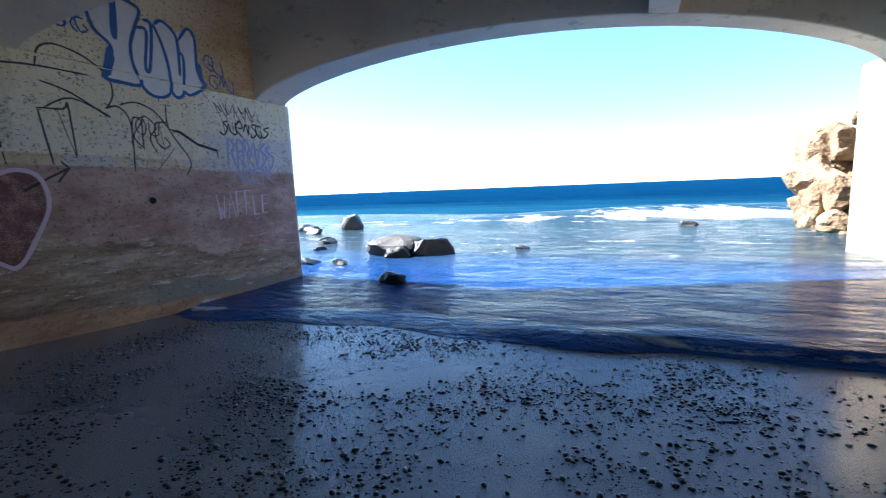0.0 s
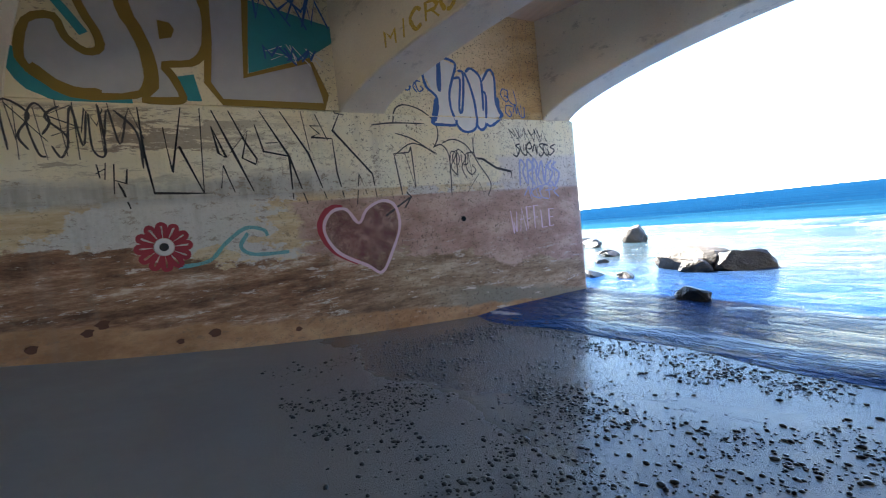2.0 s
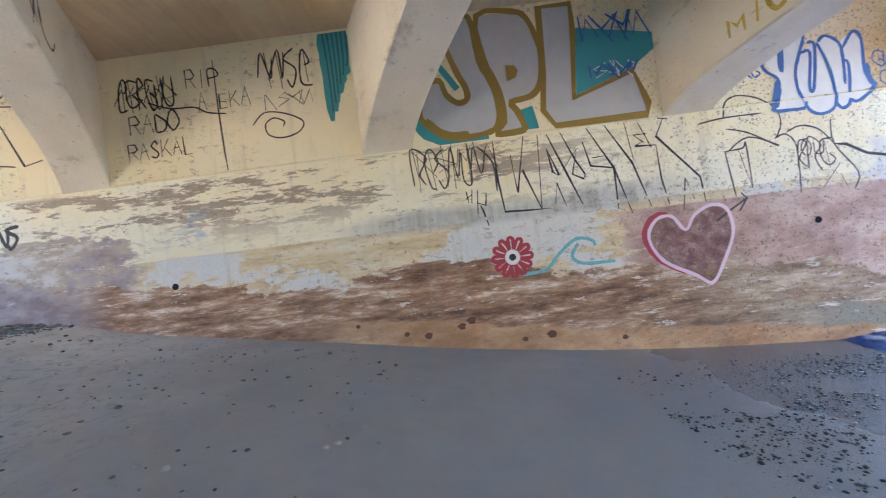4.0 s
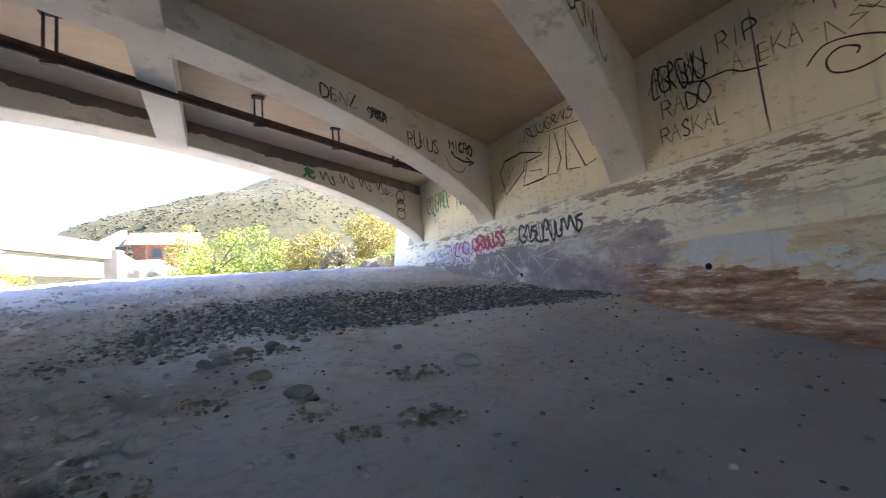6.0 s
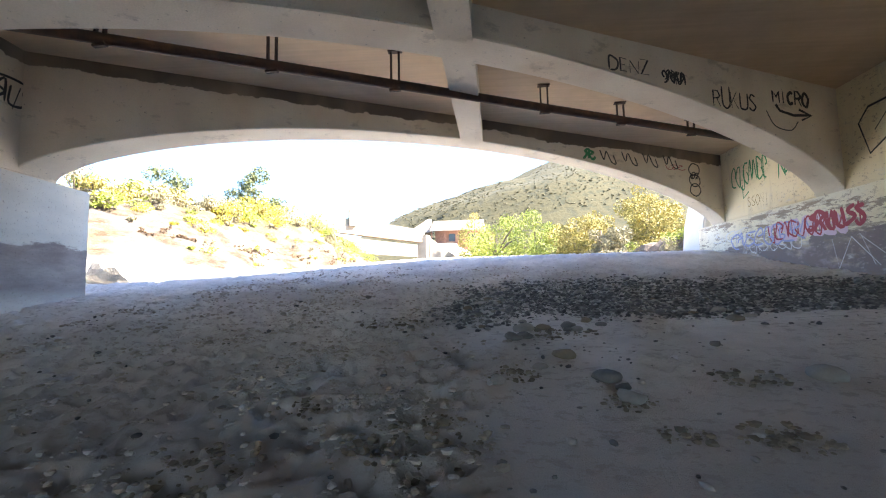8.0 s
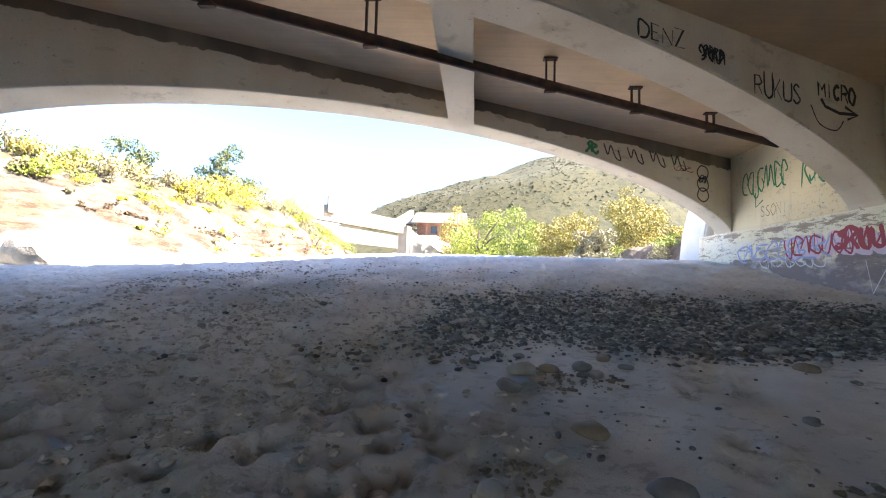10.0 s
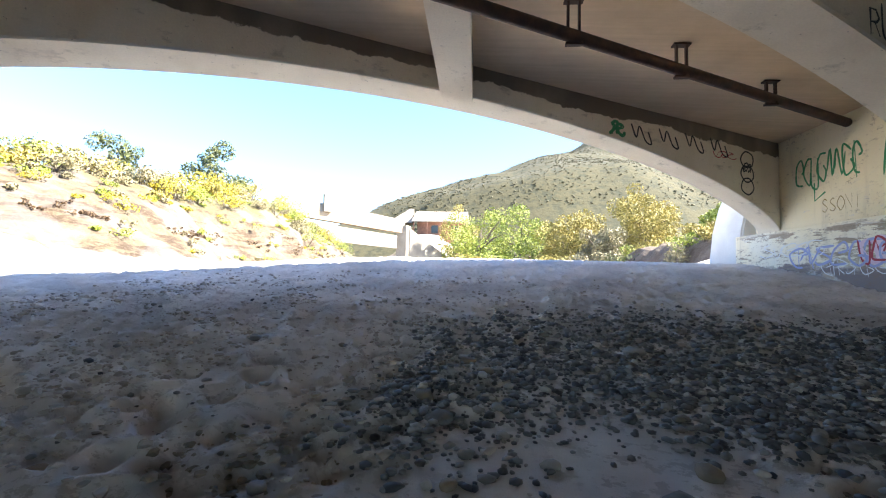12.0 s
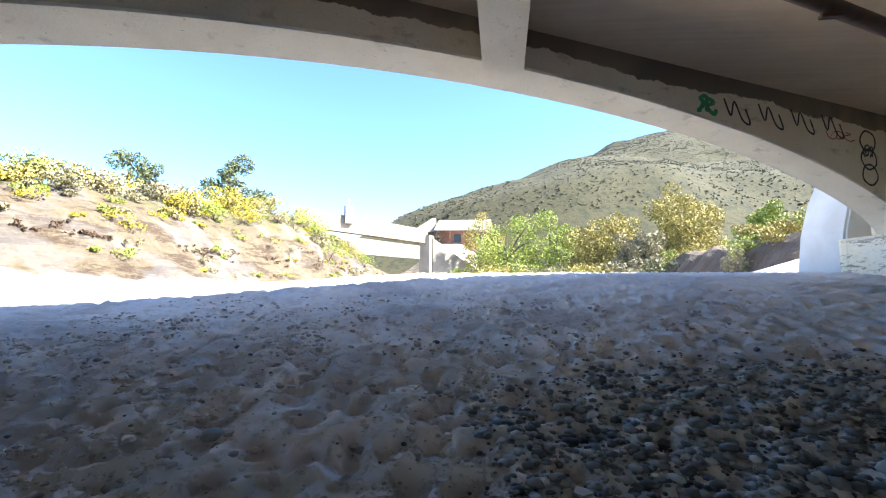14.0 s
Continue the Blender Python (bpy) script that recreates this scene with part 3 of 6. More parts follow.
def shore(x):
    """Where the last thin wave ends on the beach."""
    x = min(max(x, -8.5), 9)
    return 5.5 + 0.08 * x + 0.12 * math.sin(x * 1.3) + 0.07 * math.sin(x * 3.1) - 0.3 * smooth(-5, -7, x)


def swell(x, y):
    d = y - shore(x)
    g = min(ground_z(x, y) + 0.004, WATER)
    z = g + (WATER - g) * smooth(0.0, 0.7, d)
    z += (0.015 + 0.10 * smooth(-2.6, -0.8, x)) * math.exp(-((d - 0.28) / (0.16 if d < 0.28 else 0.45)) ** 2)
    z += 0.03 * noise.noise(Vector((x * 0.8, y * 1.6, 0))) * smooth(5, 9, y) + 0.01 * noise.noise(Vector((x * 3, y * 5, 3)))
    z += 0.55 * math.exp(-((y - 27 - 0.15 * x - 2.5 * noise.noise(Vector((x * 0.08, 1, 0)))) / 1.6) ** 2) * smooth(-14, 2, x)
    if y > 70:
        return WATER
    z += 0.10 * math.sin(y * 0.5 + 2 * noise.noise(Vector((x * 0.05, y * 0.05, 0)))) * smooth(15, 30, y)
    return z


sx = [-3000, -1500, -700, -300, -150, -90, -60, -45, -36, -30, -26, -23] + list(np.arange(-20, 30, 0.35)) + [32, 36, 42, 50, 70, 120, 300, 800, 3000]
sy = list(np.arange(4.2, 12, 0.16)) + list(np.arange(12, 40, 0.4)) + list(np.arange(40, 90, 2)) + [95, 110, 140, 180, 250, 400, 700, 1200, 2200, 4200]
bm = grid_mesh(sx, sy, lambda x, y: 0.0)
for v in bm.verts:
    if v.co.y < 12:
        s = shore(v.co.x)
        v.co.y = s + (v.co.y - 4.2) * (12 - s) / 7.8
    v.co.z = swell(v.co.x, v.co.y)
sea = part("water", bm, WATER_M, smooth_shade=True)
tagged(sea, "blue sea with small breaking waves running onto the beach", "sea", kind="structure")

# ---- the bridge ----
def wall_solid(name, x0, x1, y0, y1, z0, z1, mat, label):
    bm = bmesh.new()
    box(bm, x0, x1, y0, y1, z0, z1)
    bevelled(bm, 0.03)
    return tagged(part(name, bm, mat), label, "wall", kind="structure")


def rounded_pier(name, face, back, y0, y1, z0, z1, mat, label, lean=0.0):
    """A pier wall with blunt rounded ends; lean shifts its far face along y."""
    bm = bmesh.new()
    ring = []
    r = 0.22
    for cx, cy, a0 in ((face - r if face > back else face + r, y1 - r, 0), (back + r if face > back else back - r, y1 - r, 90), (back + r if face > back else back - r, y0 + r, 180), (face - r if face > back else face + r, y0 + r, 270)):
        for k in range(6):
            a = math.radians(a0 + 18 * k)
            ring.append((cx + r * math.cos(a) * (1 if face > back else -1), cy + r * math.sin(a)))
    ring = [(x - lean * (y - y0), y) for x, y in ring]
    prism(bm, [(x, y, z0) for x, y in ring], [(x, y, z1) for x, y in ring])
    bmesh.ops.recalc_face_normals(bm, faces=bm.faces)
    return tagged(part(name, bm, mat), label, "wall", kind="structure")


rounded_pier("wall_west", WEST, WEST - 2.2, -18.9, 8.1, -3, LEDGE, WALL, "graffiti-covered concrete bridge pier with peeling paint and tide stains")
wall_solid("wall_west_upper", WEST - 1.9, WEST - 0.03, -17.9, 7.85, LEDGE, 6.2, WALL, "cream-painted concrete wall above the pier's ledge, covered in tags")
bm = bmesh.new()
box(bm, WEST, WEST + 0.022, -7.4, 3.0, 1.60, 1.66)
tagged(part("trim_west", bevelled(bm, 0.008), WALL), "thin worn concrete lip along the pier wall", "wall trim", kind="structure")
EY0, EY1 = -11.1, 14.2
bm = bmesh.new()
prism(bm, [(east(EY0), EY0, -3), (east(EY0) + 2.2, EY0, -3), (east(EY1) + 2.2, EY1, -3), (east(EY1), EY1, -3)],
      [(east(EY0), EY0, LEDGE + 0.55), (east(EY0) + 2.2, EY0, LEDGE + 0.55), (east(EY1) + 2.2, EY1, LEDGE + 0.55), (east(EY1), EY1, LEDGE + 0.55)])
tagged(part("wall_east", bevelled(bm, 0.04), EAST), "pale concrete bridge pier standing in the beach sand", "wall", kind="structure")
bm = bmesh.new()
prism(bm, [(east(y) + o, y, LEDGE + 0.55) for y, o in ((EY0 + 0.9, 0.03), (EY0 + 0.9, 1.9), (EY1 - 0.5, 1.9), (EY1 - 0.5, 0.03))],
      [(east(y) + o, y, 6.8) for y, o in ((EY0 + 0.9, 0.03), (EY0 + 0.9, 1.9), (EY1 - 0.5, 1.9), (EY1 - 0.5, 0.03))])
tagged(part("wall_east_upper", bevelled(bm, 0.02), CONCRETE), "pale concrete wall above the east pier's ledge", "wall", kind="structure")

RISE = [1.2, 1.05, 1.5, 1.9, 1.76, 1.72]
SEA_HALF, LAND_HALF = 0.44, 0.40


def soffit(k, x):
    xe = rib_span(k)
    mid, half = (WEST + xe) / 2, (xe - WEST) / 2
    s = min(abs(x - mid) / half, 1)
    return LEDGE + RISE[k] * (1 - s * s) ** 0.68 + GRADE * (x - WEST)


def ceiling_z(x):
    return 5.15 + 0.05 * (x - WEST)


def arch_rib(k):
    xe = rib_span(k)
    bm = bmesh.new()
    n = 48
    rings = []
    for i in range(n + 1):
        # closer rings at the springings, where the arch is steep
        x = (WEST + xe) / 2 - (xe - WEST + 0.04) / 2 * math.cos(math.pi * i / n)
        yc = RIB_Y[k] + SKEW * (x - WEST)
        zb, zt = soffit(k, x), ceiling_z(x) + 0.05
        h, g = SEA_HALF, LAND_HALF
        c = 0.025
        rings.append([bm.verts.new(p) for p in ((x, yc - g, zt), (x, yc - g, zb + c), (x, yc - g + c, zb), (x, yc + h - c, zb), (x, yc + h, zb + c), (x, yc + h, zt))])
    for a, b in zip(rings, rings[1:]):
        for j in range(6):
            bm.faces.new((a[j], a[(j + 1) % 6], b[(j + 1) % 6], b[j]))
    bm.faces.new(rings[0])
    bm.faces.new(rings[-1][::-1])
    bmesh.ops.recalc_face_normals(bm, faces=bm.faces)
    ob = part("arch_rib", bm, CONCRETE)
    return tagged(ob, "painted concrete arched bridge girder between the two piers", "bridge girder", "arched ribs under the deck", "structure")


ribs = [arch_rib(k) for k in range(6)]
# deck slab, seen from below, with its edge walls
bm = bmesh.new()
# its length west of the pier is unseen, added to block the sun
xa, xb = WEST - 30, 40.0
y0, y1 = RIB_Y[5] - 1.34, RIB_Y[0] + 1.34
ring = [(xa, y0 + SKEW * (xa - WEST)), (xb, y0 + SKEW * (xb - WEST)), (xb, y1 + SKEW * (xb - WEST)), (xa, y1 + SKEW * (xa - WEST))]
prism(bm, [(x, y, ceiling_z(x)) for x, y in ring], [(x, y, ceiling_z(x) + 1.9) for x, y in ring])
bmesh.ops.recalc_face_normals(bm, faces=bm.faces)
tagged(part("ceiling", bm, CEILING), "brown board-marked concrete underside of the bridge deck", "ceiling", kind="structure")


def strut(k):
    """A crown strut between rib k and the next one inland."""
    bm = bmesh.new()
    x0, x1 = 0.06, 0.62
    def yy(kk, x, s):
        return RIB_Y[kk] + SKEW * (x - WEST) + s * ((SEA_HALF if s > 0 else LAND_HALF) - 0.01)
    a, b = k, k + 1
    ring = [(x0, yy(b, x0, 1)), (x1, yy(b, x1, 1)), (x1, yy(a, x1, -1)), (x0, yy(a, x0, -1))]
    prism(bm, [(x, y, soffit(b, x) - 0.12 if i < 2 else soffit(a, x) + 0.01) for i, (x, y) in enumerate(ring)], [(x, y, ceiling_z(x) + 0.03) for x, y in ring])
    bmesh.ops.recalc_face_normals(bm, faces=bm.faces)
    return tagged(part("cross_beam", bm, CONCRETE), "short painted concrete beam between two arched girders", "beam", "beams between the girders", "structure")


for k in range(5):
    strut(k)

# rusty pipe under the deck with its hangers
pipe = tagged(empty("hanging_pipe", (0, -10.5, 4.8)), "rusty iron pipe hung below the bridge deck", "pipe")


def pipe_at(x):
    return Vector((x, -14.86 + 0.55 * (x - WEST), 4.94))


bm = bmesh.new()
tube(bm, [pipe_at(x) - pipe.location for x in (WEST, -3, 1, 5, 8.6)], 0.09, 10)
part("pipe_run", bm, RUST, pipe, smooth_shade=True)
for x in (-5.26, -3.22, -1.34, 1.6, 3.5, 5.6):
    bm = bmesh.new()
    p = pipe_at(x) - pipe.location
    t = ceiling_z(x) - pipe.location.z
    box(bm, p.x - 0.09, p.x - 0.06, p.y - 0.03, p.y + 0.03, p.z - 0.1, t)
    box(bm, p.x + 0.06, p.x + 0.09, p.y - 0.03, p.y + 0.03, p.z - 0.1, t)
    box(bm, p.x - 0.11, p.x + 0.11, p.y - 0.035, p.y + 0.035, p.z - 0.13, p.z - 0.095)
    box(bm, p.x - 0.13, p.x + 0.13, p.y - 0.06, p.y + 0.06, t - 0.03, t)
    part("hanger", bm, RUST, pipe)


# ---- paint on the walls ----
class Face:
    """A wall to paint on: u runs along it, v is height."""
    def __init__(self, to):
        self.to = to


LOWER = Face(lambda u, v, d: (WEST + 0.003 + d, u, v))
UPPER = Face(lambda u, v, d: (WEST - 0.027 + d, u, v))


# across the ledge, over both
ACROSS = Face(lambda u, v, d: (WEST + (0.003 if v < LEDGE else -0.027) + d, u, v))


def strokes(text):
    """Lines of a drawing: strokes parted by bars, each of points u,v."""
    return [[tuple(map(float, p.split(","))) for p in line.split()] for line in text.split("|")]


def sprayed(bm, face, text, width, d=0.001, bent=True):
    for line in strokes(text):
        ribbon(bm, face, curve(line, 4) if bent and len(line) > 2 else line, width, d, taper=True)


def rib_face(k, side):
    return Face(lambda u, v, d: (u, RIB_Y[k] + SKEW * (u - WEST) + side * ((SEA_HALF if side > 0 else LAND_HALF) + 0.004 + d), v))


def ribbon(bm, face, pts, width, d=0.0, closed=False, taper=False):
    """A flat painted stroke along points of a wall."""
    n = len(pts)
    if n < 2:
        return
    left, right = [], []
    for i, (u, v) in enumerate(pts):
        a = pts[(i - 1) % n] if closed or i > 0 else pts[i]
        b = pts[(i + 1) % n] if closed or i < n - 1 else pts[i]
        du, dv = b[0] - a[0], b[1] - a[1]
        L = math.hypot(du, dv) or 1
        w = width / 2 * (0.85 + 0.3 * random.random())
        d += 0.00012
        if taper and (i == 0 or i == n - 1):
            w *= 0.45
        left.append(bm.verts.new(face.to(u - dv / L * w, v + du / L * w, d)))
        right.append(bm.verts.new(face.to(u + dv / L * w, v - du / L * w, d)))
    for i in range(n if closed else n - 1):
        j = (i + 1) % n
        bm.faces.new((left[i], right[i], right[j], left[j]))


def filled(bm, face, pts, d=0.0):
    bm.faces.new([bm.verts.new(face.to(u, v, d)) for u, v in pts])


def curve(pts, steps=6, closed=False):
    """A smooth line through points."""
    out, n = [], len(pts)
    for i in range(n if closed else n - 1):
        p = [pts[(i + k) % n] if closed else pts[min(max(i + k, 0), n - 1)] for k in (-1, 0, 1, 2)]
        for s in range(steps):
            t = s / steps
            out.append(tuple(0.5 * (2 * p[1][c] + (p[2][c] - p[0][c]) * t + (2 * p[0][c] - 5 * p[1][c] + 4 * p[2][c] - p[3][c]) * t * t
                                    + (3 * p[1][c] - p[0][c] - 3 * p[2][c] + p[3][c]) * t ** 3) for c in (0, 1)))
    if not closed:
        out.append(tuple(pts[-1]))
    return out


GLYPHS = {"A": "00 36 60|13 53", "C": "55 36 04 02 20 51", "D": "00 06 45 64 62 40 00", "E": "56 06 00 50|03 43", "F": "00 06 56|03 43", "I": "30 36",
          "J": "46 41 20 01", "K": "00 06|56 02|23 60", "L": "06 00 50", "M": "00 06 33 66 60", "N": "00 06 60 66", "O": "20 02 04 26 46 64 62 40 20",
          "P": "00 06 46 64 43 03", "R": "00 06 46 64 43 03|33 60", "S": "55 36 15 14 52 51 30 01", "U": "06 01 20 40 61 66", "V": "06 30 66", "W": "06 20 33 40 66",
          "Y": "06 33 66|33 30", "Z": "06 66 00 60", "2": "05 26 54 00 60", "o": "20 02 04 26 46 64 62 40 20", "H": "00 06|60 66|03 63"}


def lettering(bm, face, text, u, v, w, h, width, slant=0.0, drop=0.0, jitter=0.06, d=0.0):
    """Hand-sprayed capitals from u, v, in letters w wide and h high."""
    for i, ch in enumerate(text):
        if ch in GLYPHS:
            k = 0.85 + 0.3 * random.random()
            for stroke in GLYPHS[ch].split("|"):
                pts = []
                for a in stroke.split():
                    x, y = int(a[0]) / 6 * 0.8, int(a[1]) / 6 * k
                    pts.append((u + i * w + (x + slant * y + random.uniform(-jitter, jitter)) * w, v + drop * i + (y + random.uniform(-jitter, jitter) * 0.6) * h))
                ribbon(bm, face, curve(pts, 4) if ch in "OCSUJoDP" else pts, width, d, taper=True)


def scribble(bm, face, u0, u1, v0, v1, n, width, kind="zig", d=0.0):
    """Illegible tag marks that fill a field: hooks, loops and slashes, or tall strokes with crossing diagonals."""
    cells = max(2, n // 2)
    w, h = (u1 - u0) / cells, v1 - v0
    for i in range(cells):
        a = u0 + i * w
        def p(x, y):
            return (a + (1.35 * x - 0.15 + random.uniform(-0.24, 0.24)) * w, v0 + (y + random.uniform(-0.1, 0.1)) * h)
        k = random.randrange(6)
        if kind == "zig":
            lines = ([p(0, 1), p(0.25, 0), p(0.6, 0.9), p(1.0, 0.05)], [p(0.1, 1.05), p(0.15, -0.05)], [p(0, 0.15), p(0.2, 1), p(0.55, 0.35), p(0.9, 1)], [p(0.3, 1), p(0.9, 0.3), p(0.5, 0.25)],
                     [p(0.8, 1), p(0.1, 0.6), p(0.8, 0.4), p(0.2, 0)], [p(0, 1), p(0.5, 0.5), p(1, 1), p(0.6, 0)])
            ribbon(bm, face, lines[k], width, d, taper=True)
            if k % 2:
                ribbon(bm, face, [p(0.1, 0.95), p(0.9, -0.1)], width, d + 0.0006, taper=True)
        else:
            lines = ([p(0.1, 0), p(0.2, 1), p(0.8, 0.8), p(0.3, 0.5), p(0.9, 0)], [p(0.9, 0.9), p(0.3, 1), p(0.1, 0.4), p(0.5, 0), p(0.9, 0.3), p(0.6, 0.5)], [p(0.1, 0.9), p(0.2, 0.1), p(0.7, 0), p(0.8, 1)],
                     [p(0.5, 0.5), p(0.9, 0.7), p(0.6, 1), p(0.1, 0.7), p(0.2, 0.1), p(0.8, 0)], [p(0, 0.3), p(0.4, 1), p(0.6, 0.2), p(0.9, 0.9)], [p(0.8, 1), p(0.2, 0.8), p(0.8, 0.4), p(0.3, 0), p(0, 0.2)])
            ribbon(bm, face, curve(lines[k], 5), width, d, taper=True)
            if random.random() < 0.5:
                ribbon(bm, face, [p(0.4, 1.05), p(0.55, -0.05)], width, d + 0.0006, taper=True)


BLACK = spray("black_spray", (0.018, 0.017, 0.018), 0.84)
THIN_BLACK = spray("faded_black_spray", (0.06, 0.055, 0.055), 0.60)
BLUE = spray("blue_spray", (0.035, 0.13, 0.42), 0.72)
LILAC = spray("lilac_spray", (0.40, 0.44, 0.70), 0.60)
PINK = spray("pink_spray", (0.80, 0.62, 0.72), 0.74)
SILVER = spray("silver_spray", (0.50, 0.50, 0.50), 0.85)
GOLD = spray("ochre_spray", (0.30, 0.19, 0.025), 0.80)
TEAL = spray("teal_spray", (0.035, 0.30, 0.33), 0.82)
TEAL_DARK = spray("dark_teal_spray", (0.02, 0.13, 0.16), 0.85)
RED = spray("red_spray", (0.42, 0.035, 0.055), 0.66)
WINE = spray("wine_spray", (0.23, 0.08, 0.08), 0.46)
WHITE = spray("white_spray", (0.84, 0.84, 0.83), 0.82)
GREEN = spray("green_spray", (0.03, 0.28, 0.10), 0.58)
YELLOW = spray("yellow_spray", (0.62, 0.42, 0.05), 0.55)
CYAN = spray("pale_cyan_spray", (0.20, 0.52, 0.55), 0.55)


def painted(name, label, *layers):
    """Graffiti as one thing, a mesh for each colour of paint; layers of (part name, material, bmesh)."""
    t = tagged(empty(name), label, "graffiti")
    for pname, mat, bm in layers:
        # each stroke is a piece of its own
        todo = set(bm.faces)
        while todo:
            stack, island = [todo.pop()], []
            while stack:
                f = stack.pop()
                island.append(f)
                for e in f.edges:
                    for g in e.link_faces:
                        if g in todo:
                            todo.remove(g)
                            stack.append(g)
            one = bmesh.new()
            seen = {}
            for f in island:
                one.faces.new([seen.setdefault(v, None) or seen.update({v: one.verts.new(v.co)}) or seen[v] for v in f.verts])
            part(pname, one, mat, t)
        bm.free()
    return t


def fresh(draw):
    bm = bmesh.new()
    draw(bm)
    return bm


# the big silver, ochre and teal letters between the fourth and fifth ribs
BIG_J = strokes("-1.73,3.48 -1.54,3.26 -1.35,3.09 -1.06,3.03 -0.59,3.07 -0.43,3.21 -0.40,3.57 -0.49,3.95 -0.63,4.28 -0.72,5.05 -1.25,5.05 -1.05,4.21 -0.92,3.90 -0.90,3.68 -1.06,3.62 -1.25,3.79 -1.34,4.04 -1.62,3.95")[0]
BIG_P = strokes("-0.48,3.02 -0.08,3.02 0.00,3.08 -0.10,3.37 -0.18,3.52 0.16,3.58 0.33,3.75 0.41,4.10 0.41,4.40 0.25,4.90 0.00,5.05 -0.58,5.05 -0.55,4.30 -0.40,3.90 -0.32,3.50 -0.34,3.20")[0]
BIG_L = strokes("0.47,5.05 0.42,3.93 0.34,3.31 0.52,3.03 2.06,3.03 2.10,3.22 1.91,3.79 0.88,3.45 1.00,4.63 1.00,5.05")[0]
painted("graffiti_letters", "giant silver block letters outlined in ochre on teal",
        ("teal_ground", TEAL, fresh(lambda bm: (filled(bm, UPPER, strokes("1.03,4.64 2.41,4.38 2.33,4.13 1.91,3.84 0.93,3.50")[0], 0.001), filled(bm, UPPER, strokes("-0.06,3.37 0.17,3.42 0.24,3.03 0.05,3.03")[0], 0.002),
                                                  ribbon(bm, UPPER, strokes("2.30,4.30 2.60,4.42 2.91,4.67")[0], 0.14, 0.001, taper=True), ribbon(bm, UPPER, curve(strokes("-1.86,3.60 -1.74,3.25 -1.48,3.06 -1.10,3.00 -0.62,3.02")[0], 5), 0.16, 0.001)))),
        ("silver_fill", SILVER, fresh(lambda bm: (filled(bm, UPPER, BIG_J, 0.004), filled(bm, UPPER, BIG_P, 0.0044), filled(bm, UPPER, BIG_L, 0.0048)))),
        ("ochre_outline", GOLD, fresh(lambda bm: (ribbon(bm, UPPER, curve(BIG_J, 3, True), 0.10, 0.006, True), ribbon(bm, UPPER, curve(BIG_P, 3, True), 0.10, 0.010, True), ribbon(bm, UPPER, BIG_L, 0.11, 0.014, True),
                                                    ribbon(bm, UPPER, curve(strokes("-1.66,3.38 -1.35,3.12 -0.95,3.05")[0], 4), 0.15, 0.008)))),
        ("counter", GOLD, fresh(lambda bm: filled(bm, UPPER, strokes("-0.20,4.15 -0.05,4.13 0.00,4.04 -0.05,3.92 -0.20,3.88")[0], 0.018))),
        ("teal_slash", TEAL, fresh(lambda bm: ribbon(bm, UPPER, strokes("-1.42,4.45 -1.20,4.10 -1.05,3.85")[0], 0.10, 0.018))),
        ("white_scribble", WHITE, fresh(lambda bm: scribble(bm, UPPER, 1.25, 2.05, 3.72, 3.98, 9, 0.03, "zig", 0.02))), ("blue_scribble", BLUE, fresh(lambda bm: (scribble(bm, UPPER, 1.2, 2.05, 3.70, 3.95, 9, 0.06, "zig", 0.023), scribble(bm, UPPER, 1.1, 2.2, 4.35, 4.8, 9, 0.06, "zig", 0.023)))))
painted("graffiti_drips", "teal spray-paint feathers dripping beside a girder",
        ("teal_feather", TEAL, fresh(lambda bm: [ribbon(bm, UPPER, curve([(-3.25 + 0.08 * i, 5.1), (-3.22 + 0.07 * i, 4.6), (-3.2 + 0.06 * i + 0.02 * (i % 2), 3.6 + 0.15 * i)], 4), 0.15, 0.001, taper=True) for i in range(6)])),
        ("dark_edge", TEAL_DARK, fresh(lambda bm: [ribbon(bm, UPPER, curve([(-3.21 + 0.08 * i, 5.1), (-3.18 + 0.07 * i, 4.6), (-3.17 + 0.06 * i, 3.75 + 0.15 * i)], 4), 0.03, 0.003) for i in range(6)])))
random.seed(11)
